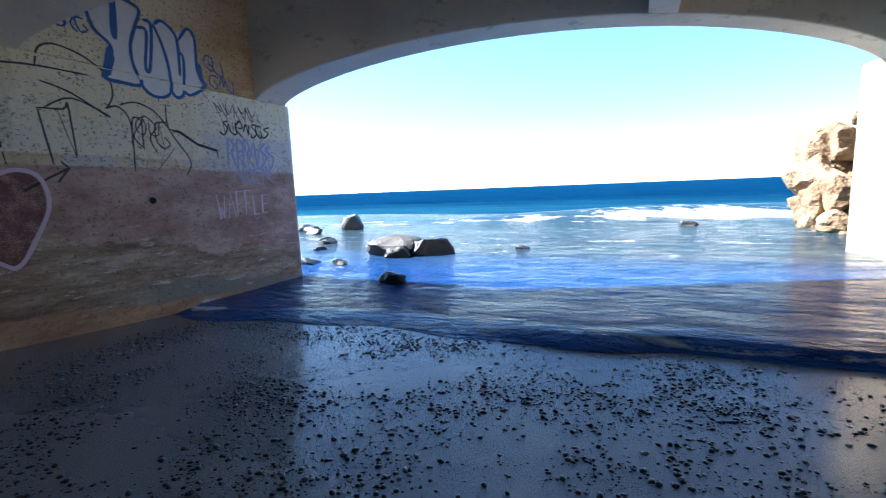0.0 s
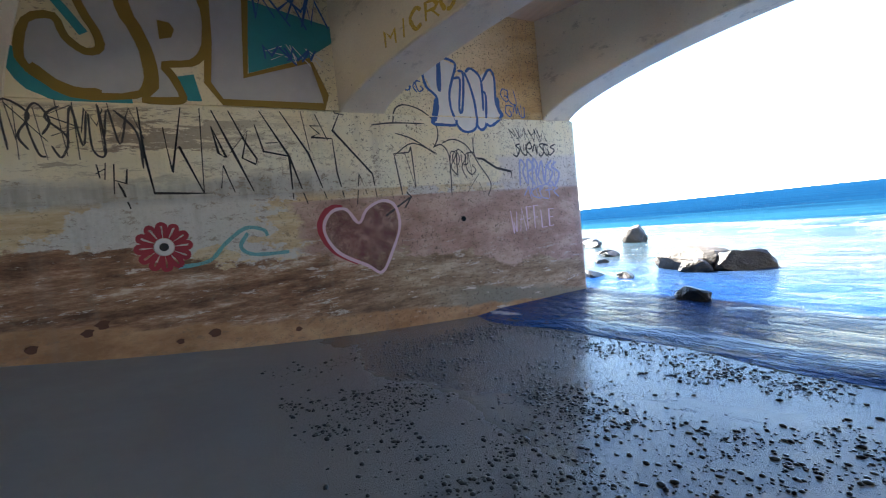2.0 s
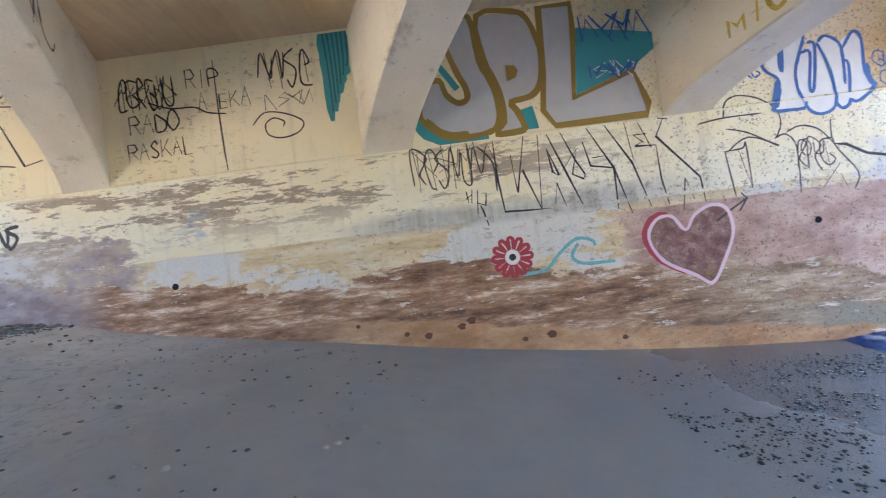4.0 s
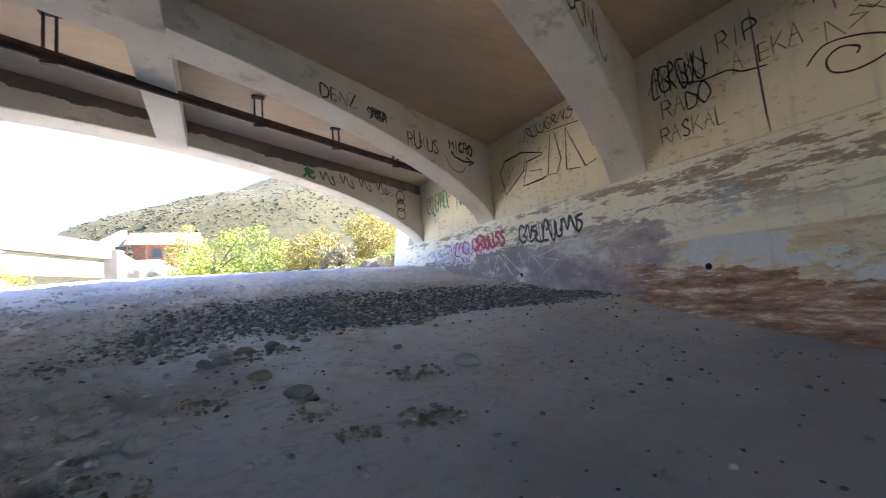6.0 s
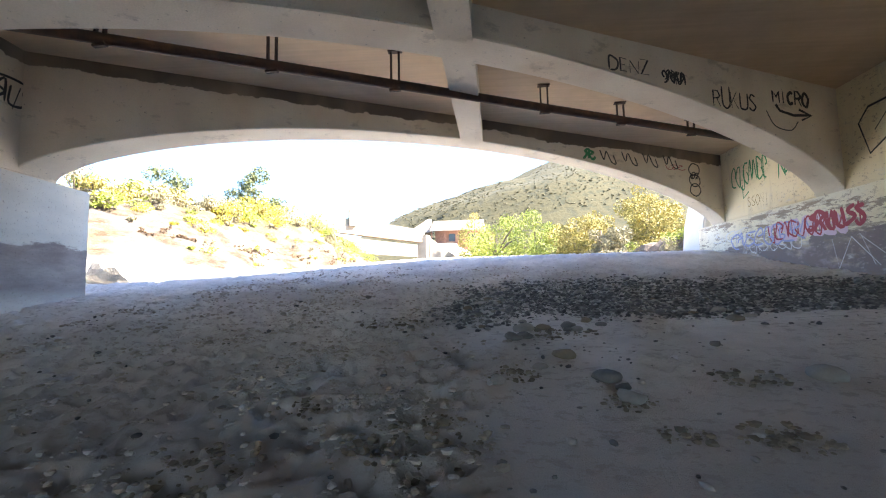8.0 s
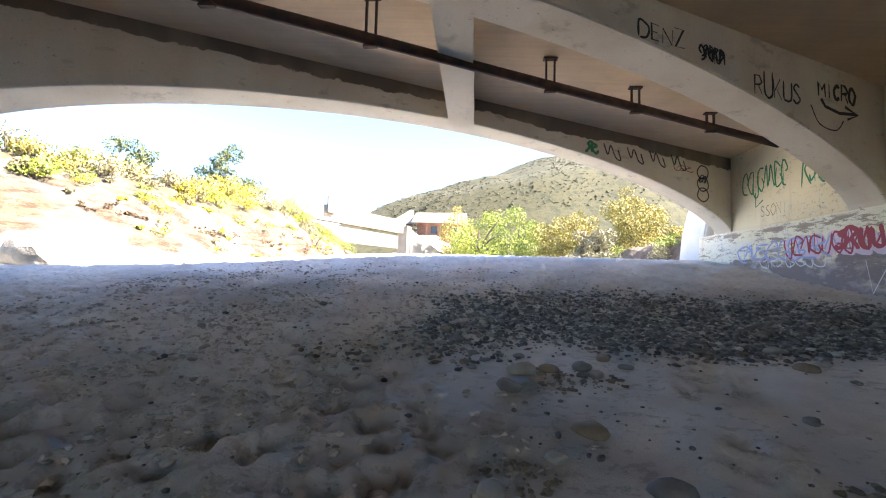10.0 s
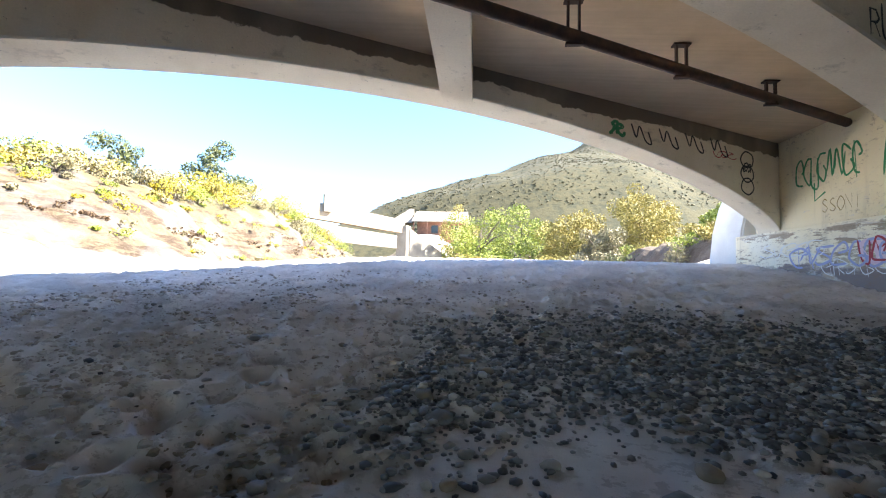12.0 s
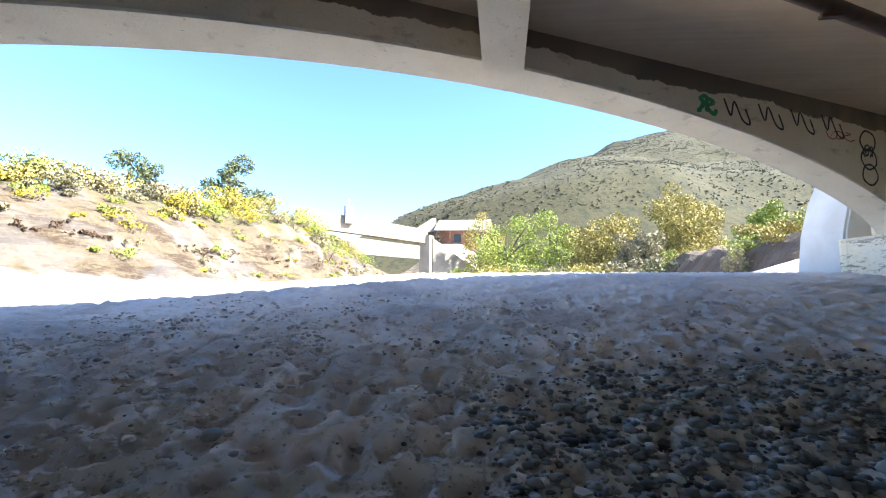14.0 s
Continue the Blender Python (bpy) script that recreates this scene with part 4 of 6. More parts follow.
painted("graffiti_scrawl", "tall black jagged scrawl below the silver letters",
        ("black_stroke", BLACK, fresh(lambda bm: [sprayed(bm, LOWER, text, 0.034, 0.001, False) for text in (
            "-0.58,2.90 -0.57,2.27 -0.51,1.70 0.80,1.62|-0.31,2.63 -0.26,1.99 -0.06,2.92|-0.21,2.29 -0.14,2.36 0.12,1.62",
            "0.18,2.92 0.10,1.62|0.30,2.66 0.36,2.26 0.46,2.19 0.30,2.66|0.33,2.90 0.58,2.23 0.80,1.63",
            "0.56,2.90 0.76,2.40 0.89,2.16 0.86,2.08 0.68,2.18 0.80,2.60 0.52,2.26|0.53,1.62 0.40,2.07 0.34,1.73",
            "0.91,2.70 1.00,2.28 1.38,2.20 1.59,1.41|1.04,2.41 1.23,2.42|1.00,2.92 1.38,2.20 1.37,1.50",
            "1.31,2.92 1.69,2.25 1.92,1.47|1.64,2.93 1.72,2.30|1.98,2.70 1.77,2.70 1.91,2.57 1.77,2.51 2.12,2.49|1.87,2.89 2.04,2.46",
            "2.12,2.49 2.14,1.92 2.22,1.48|2.29,2.92 2.14,2.63 2.78,1.87 2.82,1.45|2.20,2.93 2.37,2.90|2.44,1.35 2.53,1.88 2.64,1.51",
            "-1.12,2.12 -1.10,1.93|-1.02,2.14 -1.05,1.91|-1.14,1.99 -1.03,2.06|-0.93,2.12 -0.97,1.71|-0.79,2.05 -0.82,1.85 -0.95,1.90|-0.91,1.86 -0.87,1.75 -0.81,1.50")])),
        ("faded_stroke", THIN_BLACK, fresh(lambda bm: (scribble(bm, LOWER, -1.95, -0.75, 2.25, 2.88, 13, 0.026, "loop", d=0.002), scribble(bm, LOWER, -1.9, -0.6, 2.45, 2.9, 9, 0.026, "zig", d=0.003), sprayed(bm, LOWER, "-0.85,2.85 -0.62,2.55 -0.60,2.05", 0.03)))))
painted("graffiti_tag", "bubble letters outlined in blue on white",
        ("white_fill", WHITE, fresh(lambda bm: filled(bm, UPPER, strokes("4.04,3.78 4.45,4.09 4.79,3.97 4.76,3.74 5.16,3.95 5.37,3.81 5.62,3.96 5.77,3.76 5.76,3.28 5.85,3.01 5.70,2.97 4.18,2.97 4.27,3.10 4.27,3.33")[0], 0.001))),
        ("white_foot", WHITE, fresh(lambda bm: filled(bm, LOWER, strokes("4.18,2.94 5.72,2.94 5.55,2.79 5.27,2.70 4.91,2.65 4.68,2.80 4.12,2.82")[0], 0.001))),
        ("blue_outline", BLUE, fresh(lambda bm: [sprayed(bm, ACROSS, text, 0.055, 0.004) for text in (
            "4.02,3.78 4.09,3.51 4.29,3.33 4.27,3.10 4.12,2.82 4.41,2.78 4.68,2.81 4.60,3.12 4.60,3.42 4.70,3.71 4.80,3.99 4.65,4.08 4.45,4.09|4.02,3.78 4.21,3.96 4.38,4.00 4.35,3.56 4.39,3.48 4.44,4.06",
            "4.73,3.71 4.88,3.70 4.80,3.13 4.87,3.10 4.97,3.80 4.84,3.87|4.60,3.12 4.71,2.76 4.91,2.65 5.15,2.75 5.20,3.14 5.12,3.56 5.00,3.86",
            "5.03,3.86 5.16,3.95 5.37,3.81 5.41,3.55 5.39,3.10|5.16,2.83 5.27,2.70 5.42,2.83 5.49,3.42 5.38,3.50|5.42,2.83 5.55,2.79 5.85,3.01 5.74,3.27 5.75,3.82 5.62,3.96 5.43,3.71")])),
        ("blue_shadow", BLUE, fresh(lambda bm: (sprayed(bm, ACROSS, "4.28,3.30 4.25,3.08 4.15,2.84", 0.12, 0.006), sprayed(bm, UPPER, "5.78,3.4 5.80,3.15 5.90,3.0", 0.1, 0.006)))),
        ("small_tag", BLUE, fresh(lambda bm: (scribble(bm, UPPER, 3.62, 3.98, 3.40, 3.6, 6, 0.025, "loop", 0.002), scribble(bm, UPPER, 5.9, 6.3, 3.3, 3.6, 5, 0.025, "loop", 0.002), scribble(bm, UPPER, 6.0, 6.5, 3.02, 3.25, 6, 0.025, "loop", 0.002)))))
painted("graffiti_tag", "dense black tag near the seaward end of the pier",
        ("black_stroke", BLACK, fresh(lambda bm: (scribble(bm, LOWER, 5.98, 7.0, 2.48, 2.74, 15, 0.032, "zig", 0.001), scribble(bm, LOWER, 6.1, 7.3, 2.16, 2.42, 15, 0.032, "loop", 0.001)))))
painted("graffiti_tag", "faded lilac outline tag below a black one",
        ("lilac_stroke", LILAC, fresh(lambda bm: (scribble(bm, LOWER, 6.2, 7.35, 1.5, 2.05, 12, 0.05, "loop", 0.001), scribble(bm, LOWER, 6.3, 7.3, 1.2, 1.5, 9, 0.03, "loop", 0.001)))))
painted("graffiti_word", "pale pink sprayed word on the purple band",
        ("pink_stroke", PINK, fresh(lambda bm: lettering(bm, LOWER, "WAFFLE", 5.84, 0.50, 0.22, 0.44, 0.045, drop=0.012, d=0.001))))
painted("graffiti_lines", "thin black arcs and strokes across the cream paint",
        ("black_stroke", THIN_BLACK, fresh(lambda bm: [sprayed(bm, ACROSS, text, 0.026, 0.001) for text in (
            "2.85,2.74 3.29,2.79 3.93,2.79|3.28,2.77 3.37,3.05 3.59,3.14 3.96,3.03 4.19,2.79 4.21,2.54 4.10,2.34|3.31,2.60 3.67,2.49 4.14,2.20|3.24,2.23 3.28,1.87 3.33,1.46|3.24,2.23 3.54,2.25 3.60,2.32 3.62,1.57|3.46,2.25 3.62,1.57",
            "3.30,2.23 3.66,2.42 4.15,2.22|4.08,2.34 4.28,2.39 4.43,2.14 4.40,1.38|4.29,2.42 4.54,2.50 4.83,2.40 5.05,2.13|5.04,2.55 5.05,2.13 5.38,1.62 5.29,1.35|5.11,1.81 4.78,1.43|5.09,1.63 5.19,1.36")])),
        ("bold_stroke", BLACK, fresh(lambda bm: sprayed(bm, LOWER, "5.05,2.13 5.24,2.10 5.56,1.91 5.96,1.82 5.96,1.68", 0.045, 0.003, False))),
        ("small_loops", THIN_BLACK, fresh(lambda bm: (scribble(bm, LOWER, 4.42, 5.0, 1.75, 2.25, 7, 0.024, "loop", d=0.002), lettering(bm, LOWER, "oU", 4.5, 2.0, 0.2, 0.25, 0.02, d=0.003)))))
HEART = curve([(2.42, 1.02), (2.22, 1.27), (1.95, 1.24), (1.80, 0.95), (2.0, 0.55), (2.5, 0.25), (2.76, 0.10), (3.0, 0.45), (3.2, 0.9), (3.14, 1.28), (2.9, 1.38), (2.6, 1.25)], 5, True)
painted("graffiti_heart", "dark red heart outlined in pinkish white",
        ("red_fill", WINE, fresh(lambda bm: (filled(bm, LOWER, [(2.5 + (u - 2.5) * 0.95, 0.8 + (v - 0.8) * 0.95) for u, v in HEART], 0.001)))),
        ("red_edge", RED, fresh(lambda bm: ribbon(bm, LOWER, [(u - 0.07, v + 0.03) for u, v in HEART[5:25]], 0.09, 0.002))),
        ("white_outline", PINK, fresh(lambda bm: ribbon(bm, LOWER, HEART, 0.055, 0.004, True))),
        ("arrow", THIN_BLACK, fresh(lambda bm: (ribbon(bm, LOWER, [(2.95, 1.1), (3.25, 1.28), (3.5, 1.42)], 0.035, 0.005), ribbon(bm, LOWER, [(3.35, 1.22), (3.5, 1.42), (3.42, 1.5)], 0.03, 0.006)))))
painted("graffiti_flower", "red spray-painted flower with a dark eye",
        ("petal", RED, fresh(lambda bm: [ribbon(bm, LOWER, curve([(-0.49 + 0.13 * math.cos(a - 0.25), 0.93 + 0.13 * math.sin(a - 0.25)), (-0.49 + 0.31 * math.cos(a - 0.12), 0.93 + 0.31 * math.sin(a - 0.12)), (-0.49 + 0.31 * math.cos(a + 0.14), 0.93 + 0.31 * math.sin(a + 0.14)), (-0.49 + 0.13 * math.cos(a + 0.25), 0.93 + 0.13 * math.sin(a + 0.25))], 4), 0.06, 0.001) for a in [k * math.pi / 6 for k in range(12)]])),
        ("ring", WHITE, fresh(lambda bm: filled(bm, LOWER, [(-0.49 + 0.12 * math.cos(k * 0.45), 0.93 + 0.12 * math.sin(k * 0.45)) for k in range(14)], 0.002))),
        ("eye", BLACK, fresh(lambda bm: filled(bm, LOWER, [(-0.49 + 0.06 * math.cos(k * 0.63), 0.93 + 0.06 * math.sin(k * 0.63)) for k in range(10)], 0.004))))
painted("graffiti_wave", "pale cyan curling wave",
        ("cyan_stroke", CYAN, fresh(lambda bm: (ribbon(bm, LOWER, curve([(-0.35, 0.62), (0.05, 0.66), (0.3, 0.9), (0.6, 1.1), (0.85, 1.05), (0.9, 0.95)], 5), 0.055, 0.001), ribbon(bm, LOWER, curve([(0.62, 1.02), (0.5, 0.82), (0.68, 0.68), (1.2, 0.66)], 5), 0.055, 0.001)))))
random.seed(12)
painted("graffiti_tag", "rows of small black tags on the upper wall",
        ("black_stroke", BLACK, fresh(lambda bm: (scribble(bm, UPPER, -6.8, -5.85, 4.22, 4.72, 13, 0.03, "loop", 0.001), scribble(bm, UPPER, -6.8, -5.85, 4.25, 4.6, 9, 0.03, "zig", 0.003)))),
        ("name_stroke", BLACK, fresh(lambda bm: (lettering(bm, UPPER, "RADO", -6.65, 3.80, 0.22, 0.32, 0.03, d=0.001), lettering(bm, UPPER, "RASKAL", -6.72, 3.36, 0.19, 0.30, 0.028, d=0.001)))),
        ("small_stroke", BLACK, fresh(lambda bm: (lettering(bm, UPPER, "RIP", -5.62, 4.46, 0.2, 0.30, 0.026, d=0.001), lettering(bm, UPPER, "ATEKA", -5.45, 4.06, 0.185, 0.28, 0.026, d=0.001), sprayed(bm, UPPER, "-6.31,4.32 -5.93,4.17 -5.52,4.14 -5.3,4.02 -4.98,3.96", 0.026)))),
        ("drip_line", THIN_BLACK, fresh(lambda bm: ribbon(bm, UPPER, strokes("-5.12,4.9 -5.11,4.0 -5.09,3.3 -5.07,3.0")[0], 0.03, 0.002, taper=True))))
painted("graffiti_tag", "looping black tag with a spiral below it",
        ("black_stroke", BLACK, fresh(lambda bm: (scribble(bm, UPPER, -4.35, -3.45, 4.3, 4.9, 8, 0.03, "loop", 0.001), scribble(bm, UPPER, -4.3, -3.5, 3.95, 4.2, 8, 0.025, "zig", 0.001),
                                                    sprayed(bm, UPPER, "-4.56,3.70 -4.34,3.89 -3.98,3.83 -3.70,3.66 -3.80,3.49 -4.09,3.43 -4.31,3.51 -4.34,3.69 -4.19,3.78 -4.02,3.70 -4.05,3.62", 0.024)))))
painted("graffiti_tag", "tall outlined black letters on the upper wall",
        ("black_stroke", BLACK, fresh(lambda bm: [sprayed(bm, UPPER, text, 0.045, 0.001, False) for text in (
            "-9.82,4.22 -10.59,4.47 -11.35,4.45 -11.60,4.20 -11.40,3.53 -10.59,3.97 -10.47,4.28|-10.95,4.23 -11.25,3.95|-9.83,4.18 -10.41,4.17 -10.65,3.59 -9.91,3.59 -9.70,3.63|-10.37,3.91 -9.88,3.82",
            "-8.59,4.55 -9.62,4.67|-9.50,4.58 -9.70,3.63 -9.39,3.59|-9.37,4.58 -9.22,3.89 -9.39,3.59|-9.00,4.53 -9.08,3.59 -8.68,3.52|-9.00,4.53 -8.52,3.51 -8.20,3.58|-8.41,4.27 -8.26,3.88")])),
        ("small_row", BLACK, fresh(lambda bm: scribble(bm, UPPER, -10.4, -8.7, 4.72, 4.98, 14, 0.024, "loop", 0.001))))
painted("graffiti_name", "black and grey sprayed name on the pier's ledge band",
        ("black_stroke", BLACK, fresh(lambda bm: scribble(bm, LOWER, -10.95, -8.7, 2.12, 2.55, 20, 0.06, "loop", 0.001))))
painted("graffiti_tag", "red and pink bubble tag low on the pier",
        ("pink_fill", PINK, fresh(lambda bm: scribble(bm, LOWER, -14.6, -12.1, 2.1, 2.5, 16, 0.12, "loop", 0.001))),
        ("red_stroke", RED, fresh(lambda bm: (scribble(bm, LOWER, -13.2, -11.6, 2.2, 2.6, 12, 0.09, "loop", 0.003), scribble(bm, LOWER, -14.7, -12.2, 2.1, 2.55, 18, 0.045, "loop", 0.003)))))
painted("graffiti_marks", "thin white scribbles over the dark band of the pier",
        ("white_stroke", WHITE, fresh(lambda bm: (scribble(bm, LOWER, -15.6, -13.5, 1.85, 2.15, 14, 0.022, "loop", 0.001), scribble(bm, LOWER, -12.4, -9.5, 1.35, 1.95, 9, 0.03, d=0.001), scribble(bm, LOWER, -17.6, -15.6, 2.3, 2.6, 10, 0.025, "loop", 0.001)))),
        ("lilac_stroke", LILAC, fresh(lambda bm: scribble(bm, LOWER, -16.5, -13.0, 2.05, 2.5, 18, 0.05, "loop", 0.002))))
painted("graffiti_tag", "green sprayed tags on the cream upper wall",
        ("green_stroke", GREEN, fresh(lambda bm: (scribble(bm, UPPER, -16.3, -14.6, 3.85, 4.5, 16, 0.045, "loop", 0.001), scribble(bm, UPPER, -14.1, -12.95, 3.75, 4.4, 10, 0.045, "loop", 0.001), ribbon(bm, UPPER, [(-15.8, 3.9), (-15.8, 3.5), (-15.5, 3.65)], 0.04, 0.001)))))
painted("graffiti_tag", "faint brown outlined letters on the upper wall",
        ("brown_stroke", GOLD, fresh(lambda bm: lettering(bm, UPPER, "SSONI", -15.6, 3.2, 0.2, 0.26, 0.018, d=0.001))))
F2, F1, F5 = rib_face(4, 1), rib_face(5, 1), rib_face(1, -1)


def mirrored(face, u0):
    """Lettering that reads rightly on a face seen from the sea, where u runs to the left."""
    return Face(lambda u, v, d: face.to(2 * u0 - u, v, d))


painted("graffiti_word", "small black sprayed name on an arched girder",
        ("black_stroke", BLACK, fresh(lambda bm: lettering(bm, mirrored(F2, -2.25), "DENZ", -2.25, 4.80, 0.2, 0.26, 0.034))))
painted("graffiti_tag", "dense round black tag on an arched girder",
        ("black_stroke", BLACK, fresh(lambda bm: (scribble(bm, F2, -3.75, -3.3, 4.72, 4.92, 12, 0.035, "loop"), scribble(bm, F2, -3.75, -3.35, 4.75, 4.95, 9, 0.03, "loop")))))
painted("graffiti_word", "tall thin black sprayed name on an arched girder",
        ("black_stroke", BLACK, fresh(lambda bm: lettering(bm, mirrored(F2, -4.35), "RUKUS", -4.35, 4.40, 0.21, 0.36, 0.036))))
painted("graffiti_word", "bold black sprayed name with an arrow under it",
        ("black_stroke", BLACK, fresh(lambda bm: (lettering(bm, mirrored(F2, -5.8), "MICRO", -5.8, 4.64, 0.19, 0.26, 0.062), ribbon(bm, F2, [(-5.85, 4.6), (-5.95, 4.48), (-6.3, 4.42), (-6.75, 4.47)], 0.06), ribbon(bm, F2, [(-6.45, 4.56), (-6.78, 4.46), (-6.5, 4.34)], 0.05), ribbon(bm, F2, curve([(-5.6, 4.45), (-5.8, 4.15), (-6.2, 4.1), (-6.4, 4.3)], 5), 0.025)))))
painted("graffiti_loops", "row of looping black tags along the inland girder",
        ("black_stroke", BLACK, fresh(lambda bm: ([ribbon(bm, F1, curve([(x, 4.98), (x - 0.12, 4.7), (x - 0.2, 4.95), (x - 0.35, 4.65), (x - 0.5, 4.6), (x - 0.42, 4.85)], 5), 0.036) for x in (-3.3, -4.0, -4.7, -5.4)],
                                                   [ribbon(bm, F1, curve([(-6.5 + 0.2 * math.cos(a + c), z + 0.2 * math.sin(a + c)) for a in (0, 1.3, 2.6, 3.9, 5.2)], 5, True), 0.036, closed=True) for c, z in ((0, 4.6), (1, 4.25), (2, 3.95))],
                                                   scribble(bm, F1, -6.6, -6.35, 4.3, 4.5, 6, 0.03, "loop")))),
        ("red_stroke", RED, fresh(lambda bm: scribble(bm, F1, -6.1, -5.5, 4.55, 4.7, 7, 0.02, "loop"))),
        ("green_stroke", GREEN, fresh(lambda bm: scribble(bm, F1, -3.1, -2.8, 4.7, 4.95, 5, 0.07, "loop"))))
painted("graffiti_word", "faded yellow sprayed word on an arched girder",
        ("yellow_stroke", YELLOW, fresh(lambda bm: lettering(bm, F5, "MICRO", -6.45, 3.66, 0.25, 0.27, 0.06, drop=0.04))))

F3 = rib_face(3, 1)
EAST_UPPER = Face(lambda u, v, d: (east(u) + 0.026 - d, u, v))
painted("graffiti_tag", "trailing black tag on the side of a girder",
        ("black_stroke", BLACK, fresh(lambda bm: (scribble(bm, F3, -5.5, -4.4, 4.5, 4.95, 9, 0.036, "loop"), sprayed(bm, F3, "-5.45,4.75 -5.55,4.45 -5.75,4.35 -5.85,4.5", 0.03, 0.0)))))
painted("graffiti_tag", "black looping tag high on the east pier",
        ("black_stroke", BLACK, fresh(lambda bm: (scribble(bm, EAST_UPPER, -9.6, -8.7, 4.75, 5.2, 6, 0.05, "loop", 0.001), sprayed(bm, EAST_UPPER, "-8.7,5.25 -9.2,5.3 -9.75,5.2", 0.05)))))

# round weep holes and rust stains in the pier
# solid plugs, their black colour painted for the shade inside a bore
HOLE_SHADE = plain("hole_shade", (0.006, 0.006, 0.006), 0.95)
for y, z in ((4.62, 0.91), (-6.18, 1.15), (-11.02, 1.32)):
    bm = bmesh.new()
    tube(bm, [(WEST + 0.012, y, z), (WEST - 0.1, y, z)], 0.055, 12)
    tagged(part("weep_hole", bm, HOLE_SHADE), "small round drain pipe opening in the pier wall", "drain hole", "weep holes in the pier")
RUSTY = spray("rust_stain", (0.13, 0.045, 0.02), 0.62)
painted("rust_stains", "dark rust spots near the foot of the pier",
        ("rust_spot", RUSTY, fresh(lambda bm: [filled(bm, LOWER, [(y + r * (1 + 0.3 * math.sin(3 * k + y)) * math.cos(k * 0.6), z + 0.8 * r * math.sin(k * 0.6)) for k in range(10)], 0.001) for y, z, r in
                                                ((-1.47, -0.11, 0.07), (-1.3, -0.03, 0.08), (-2.04, -0.2, 0.07), (-2.4, -0.13, 0.05), (-0.45, -0.45, 0.05), (0.0, -0.42, 0.08), (-3.2, 0.1, 0.04), (1.2, -0.62, 0.05))])))


# ---- white wing wall behind the pier's inland end ----
bm = bmesh.new()
lo = [(-7.6, -20.4), (-7.72, -18.95), (-9.9, -18.95), (-9.9, -20.9)]
rings = []
for z, back in ((0.5, -0.05), (2.2, 0.0), (3.2, 0.1), (4.0, 0.28), (4.6, 0.5), (5.4, 0.9)):
    rings.append([bm.verts.new((x - (back if i < 2 else 0), y + (0.25 * back if i == 0 else 0), z)) for i, (x, y) in enumerate(lo)])
for a, b in zip(rings, rings[1:]):
    for j in range(4):
        bm.faces.new((a[j], a[(j + 1) % 4], b[(j + 1) % 4], b[j]))
bm.faces.new(rings[0][::-1])
bm.faces.new(rings[-1])
tagged(part("wing_wall", bevelled(bm, 0.05), WHITE_PAINT), "whitewashed sloping concrete wing wall beside the pier", "wall", kind="structure")


# ---- stones ----
def boulder_mesh(seed, sx, sy, sz, detail=3, rough=0.35, cuts=7):
    """A worn, facetted rock."""
    rnd = random.Random(seed)
    bm = bmesh.new()
    bmesh.ops.create_icosphere(bm, subdivisions=detail, radius=1)
    planes = []
    for _ in range(cuts):
        d = Vector((rnd.gauss(0, 1), rnd.gauss(0, 1), rnd.gauss(0.2, 1))).normalized()
        planes.append((d, rnd.uniform(0.5, 0.85)))
    off = Vector((seed * 3.7, seed * 1.3, 0))
    for v in bm.verts:
        p = v.co.copy()
        for d, h in planes:
            k = p.dot(d) - h
            if k > 0:
                p -= d * k
        p *= 1 + rough * 0.4 * noise.noise(p * 1.3 + off) + rough * 0.2 * noise.noise(p * 3.5 + off) + rough * 0.08 * noise.noise(p * 9 + off)
        v.co = Vector((p.x * sx, p.y * sy, p.z * sz))
    return bm


def rock(name, x, y, sx, sy, sz, seed, mat, label, category="rock", group="", sink=0.35, turn=0.0, base=None):
    ob = part(name, boulder_mesh(seed, sx, sy, sz), mat, smooth_shade=False)
    z = ground_z(x, y) if base is None else base
    ob.matrix_world = pose(x, y, z + sz * (1 - 2 * sink) * 0.8, 0, 0, turn)
    return tagged(ob, label, category, group)


S = "rocks awash in the shallows"
rock("sea_rock", -4.85, 7.85, 0.34, 0.22, 0.22, 1, ROCK_WET, "small dark pointed rock in the shallow water", "rock", S, 0.2, 0, WATER - 0.05)
rock("sea_rock", -7.0, 11.7, 1.15, 0.75, 0.55, 2, ROCK_TAN, "large slanting brown rock awash in the shallows", "rock", S, 0.3, 20, WATER - 0.1)
rock("sea_rock", -5.9, 11.9, 0.75, 0.6, 0.5, 3, ROCK_WET, "dark wet rock leaning on a larger one", "rock", S, 0.3, 50, WATER - 0.1)
rock("sea_rock", -6.6, 11.0, 0.4, 0.35, 0.3, 4, ROCK_WET, "small dark wet rock in front of a large one", "rock", S, 0.3, 0, WATER - 0.05)
rock("sea_rock", -14.3, 19.3, 0.75, 0.6, 0.75, 5, ROCK_TAN, "upright tan rock standing in the surf", "rock", S, 0.15, 0, WATER - 0.1)
for i, (x, y, r) in enumerate(((-15.6, 17.6, 0.5), (-14.9, 16.9, 0.45), (-8.65, 9.5, 0.3), (-7.7, 9.65, 0.26), (-11.5, 13.8, 0.35), (-12.3, 14.6, 0.3), (-10.4, 12.0, 0.22), (-16.8, 18.5, 0.5), (2.0, 22.0, 0.35), (-3.4, 13.5, 0.22))):
    rock("sea_rock", x, y, r * 1.2, r, r * 0.6, 10 + i, ROCK_WET, "low dark rock just above the water", "rock", S, 0.3, 40 * i, WATER - 0.05)

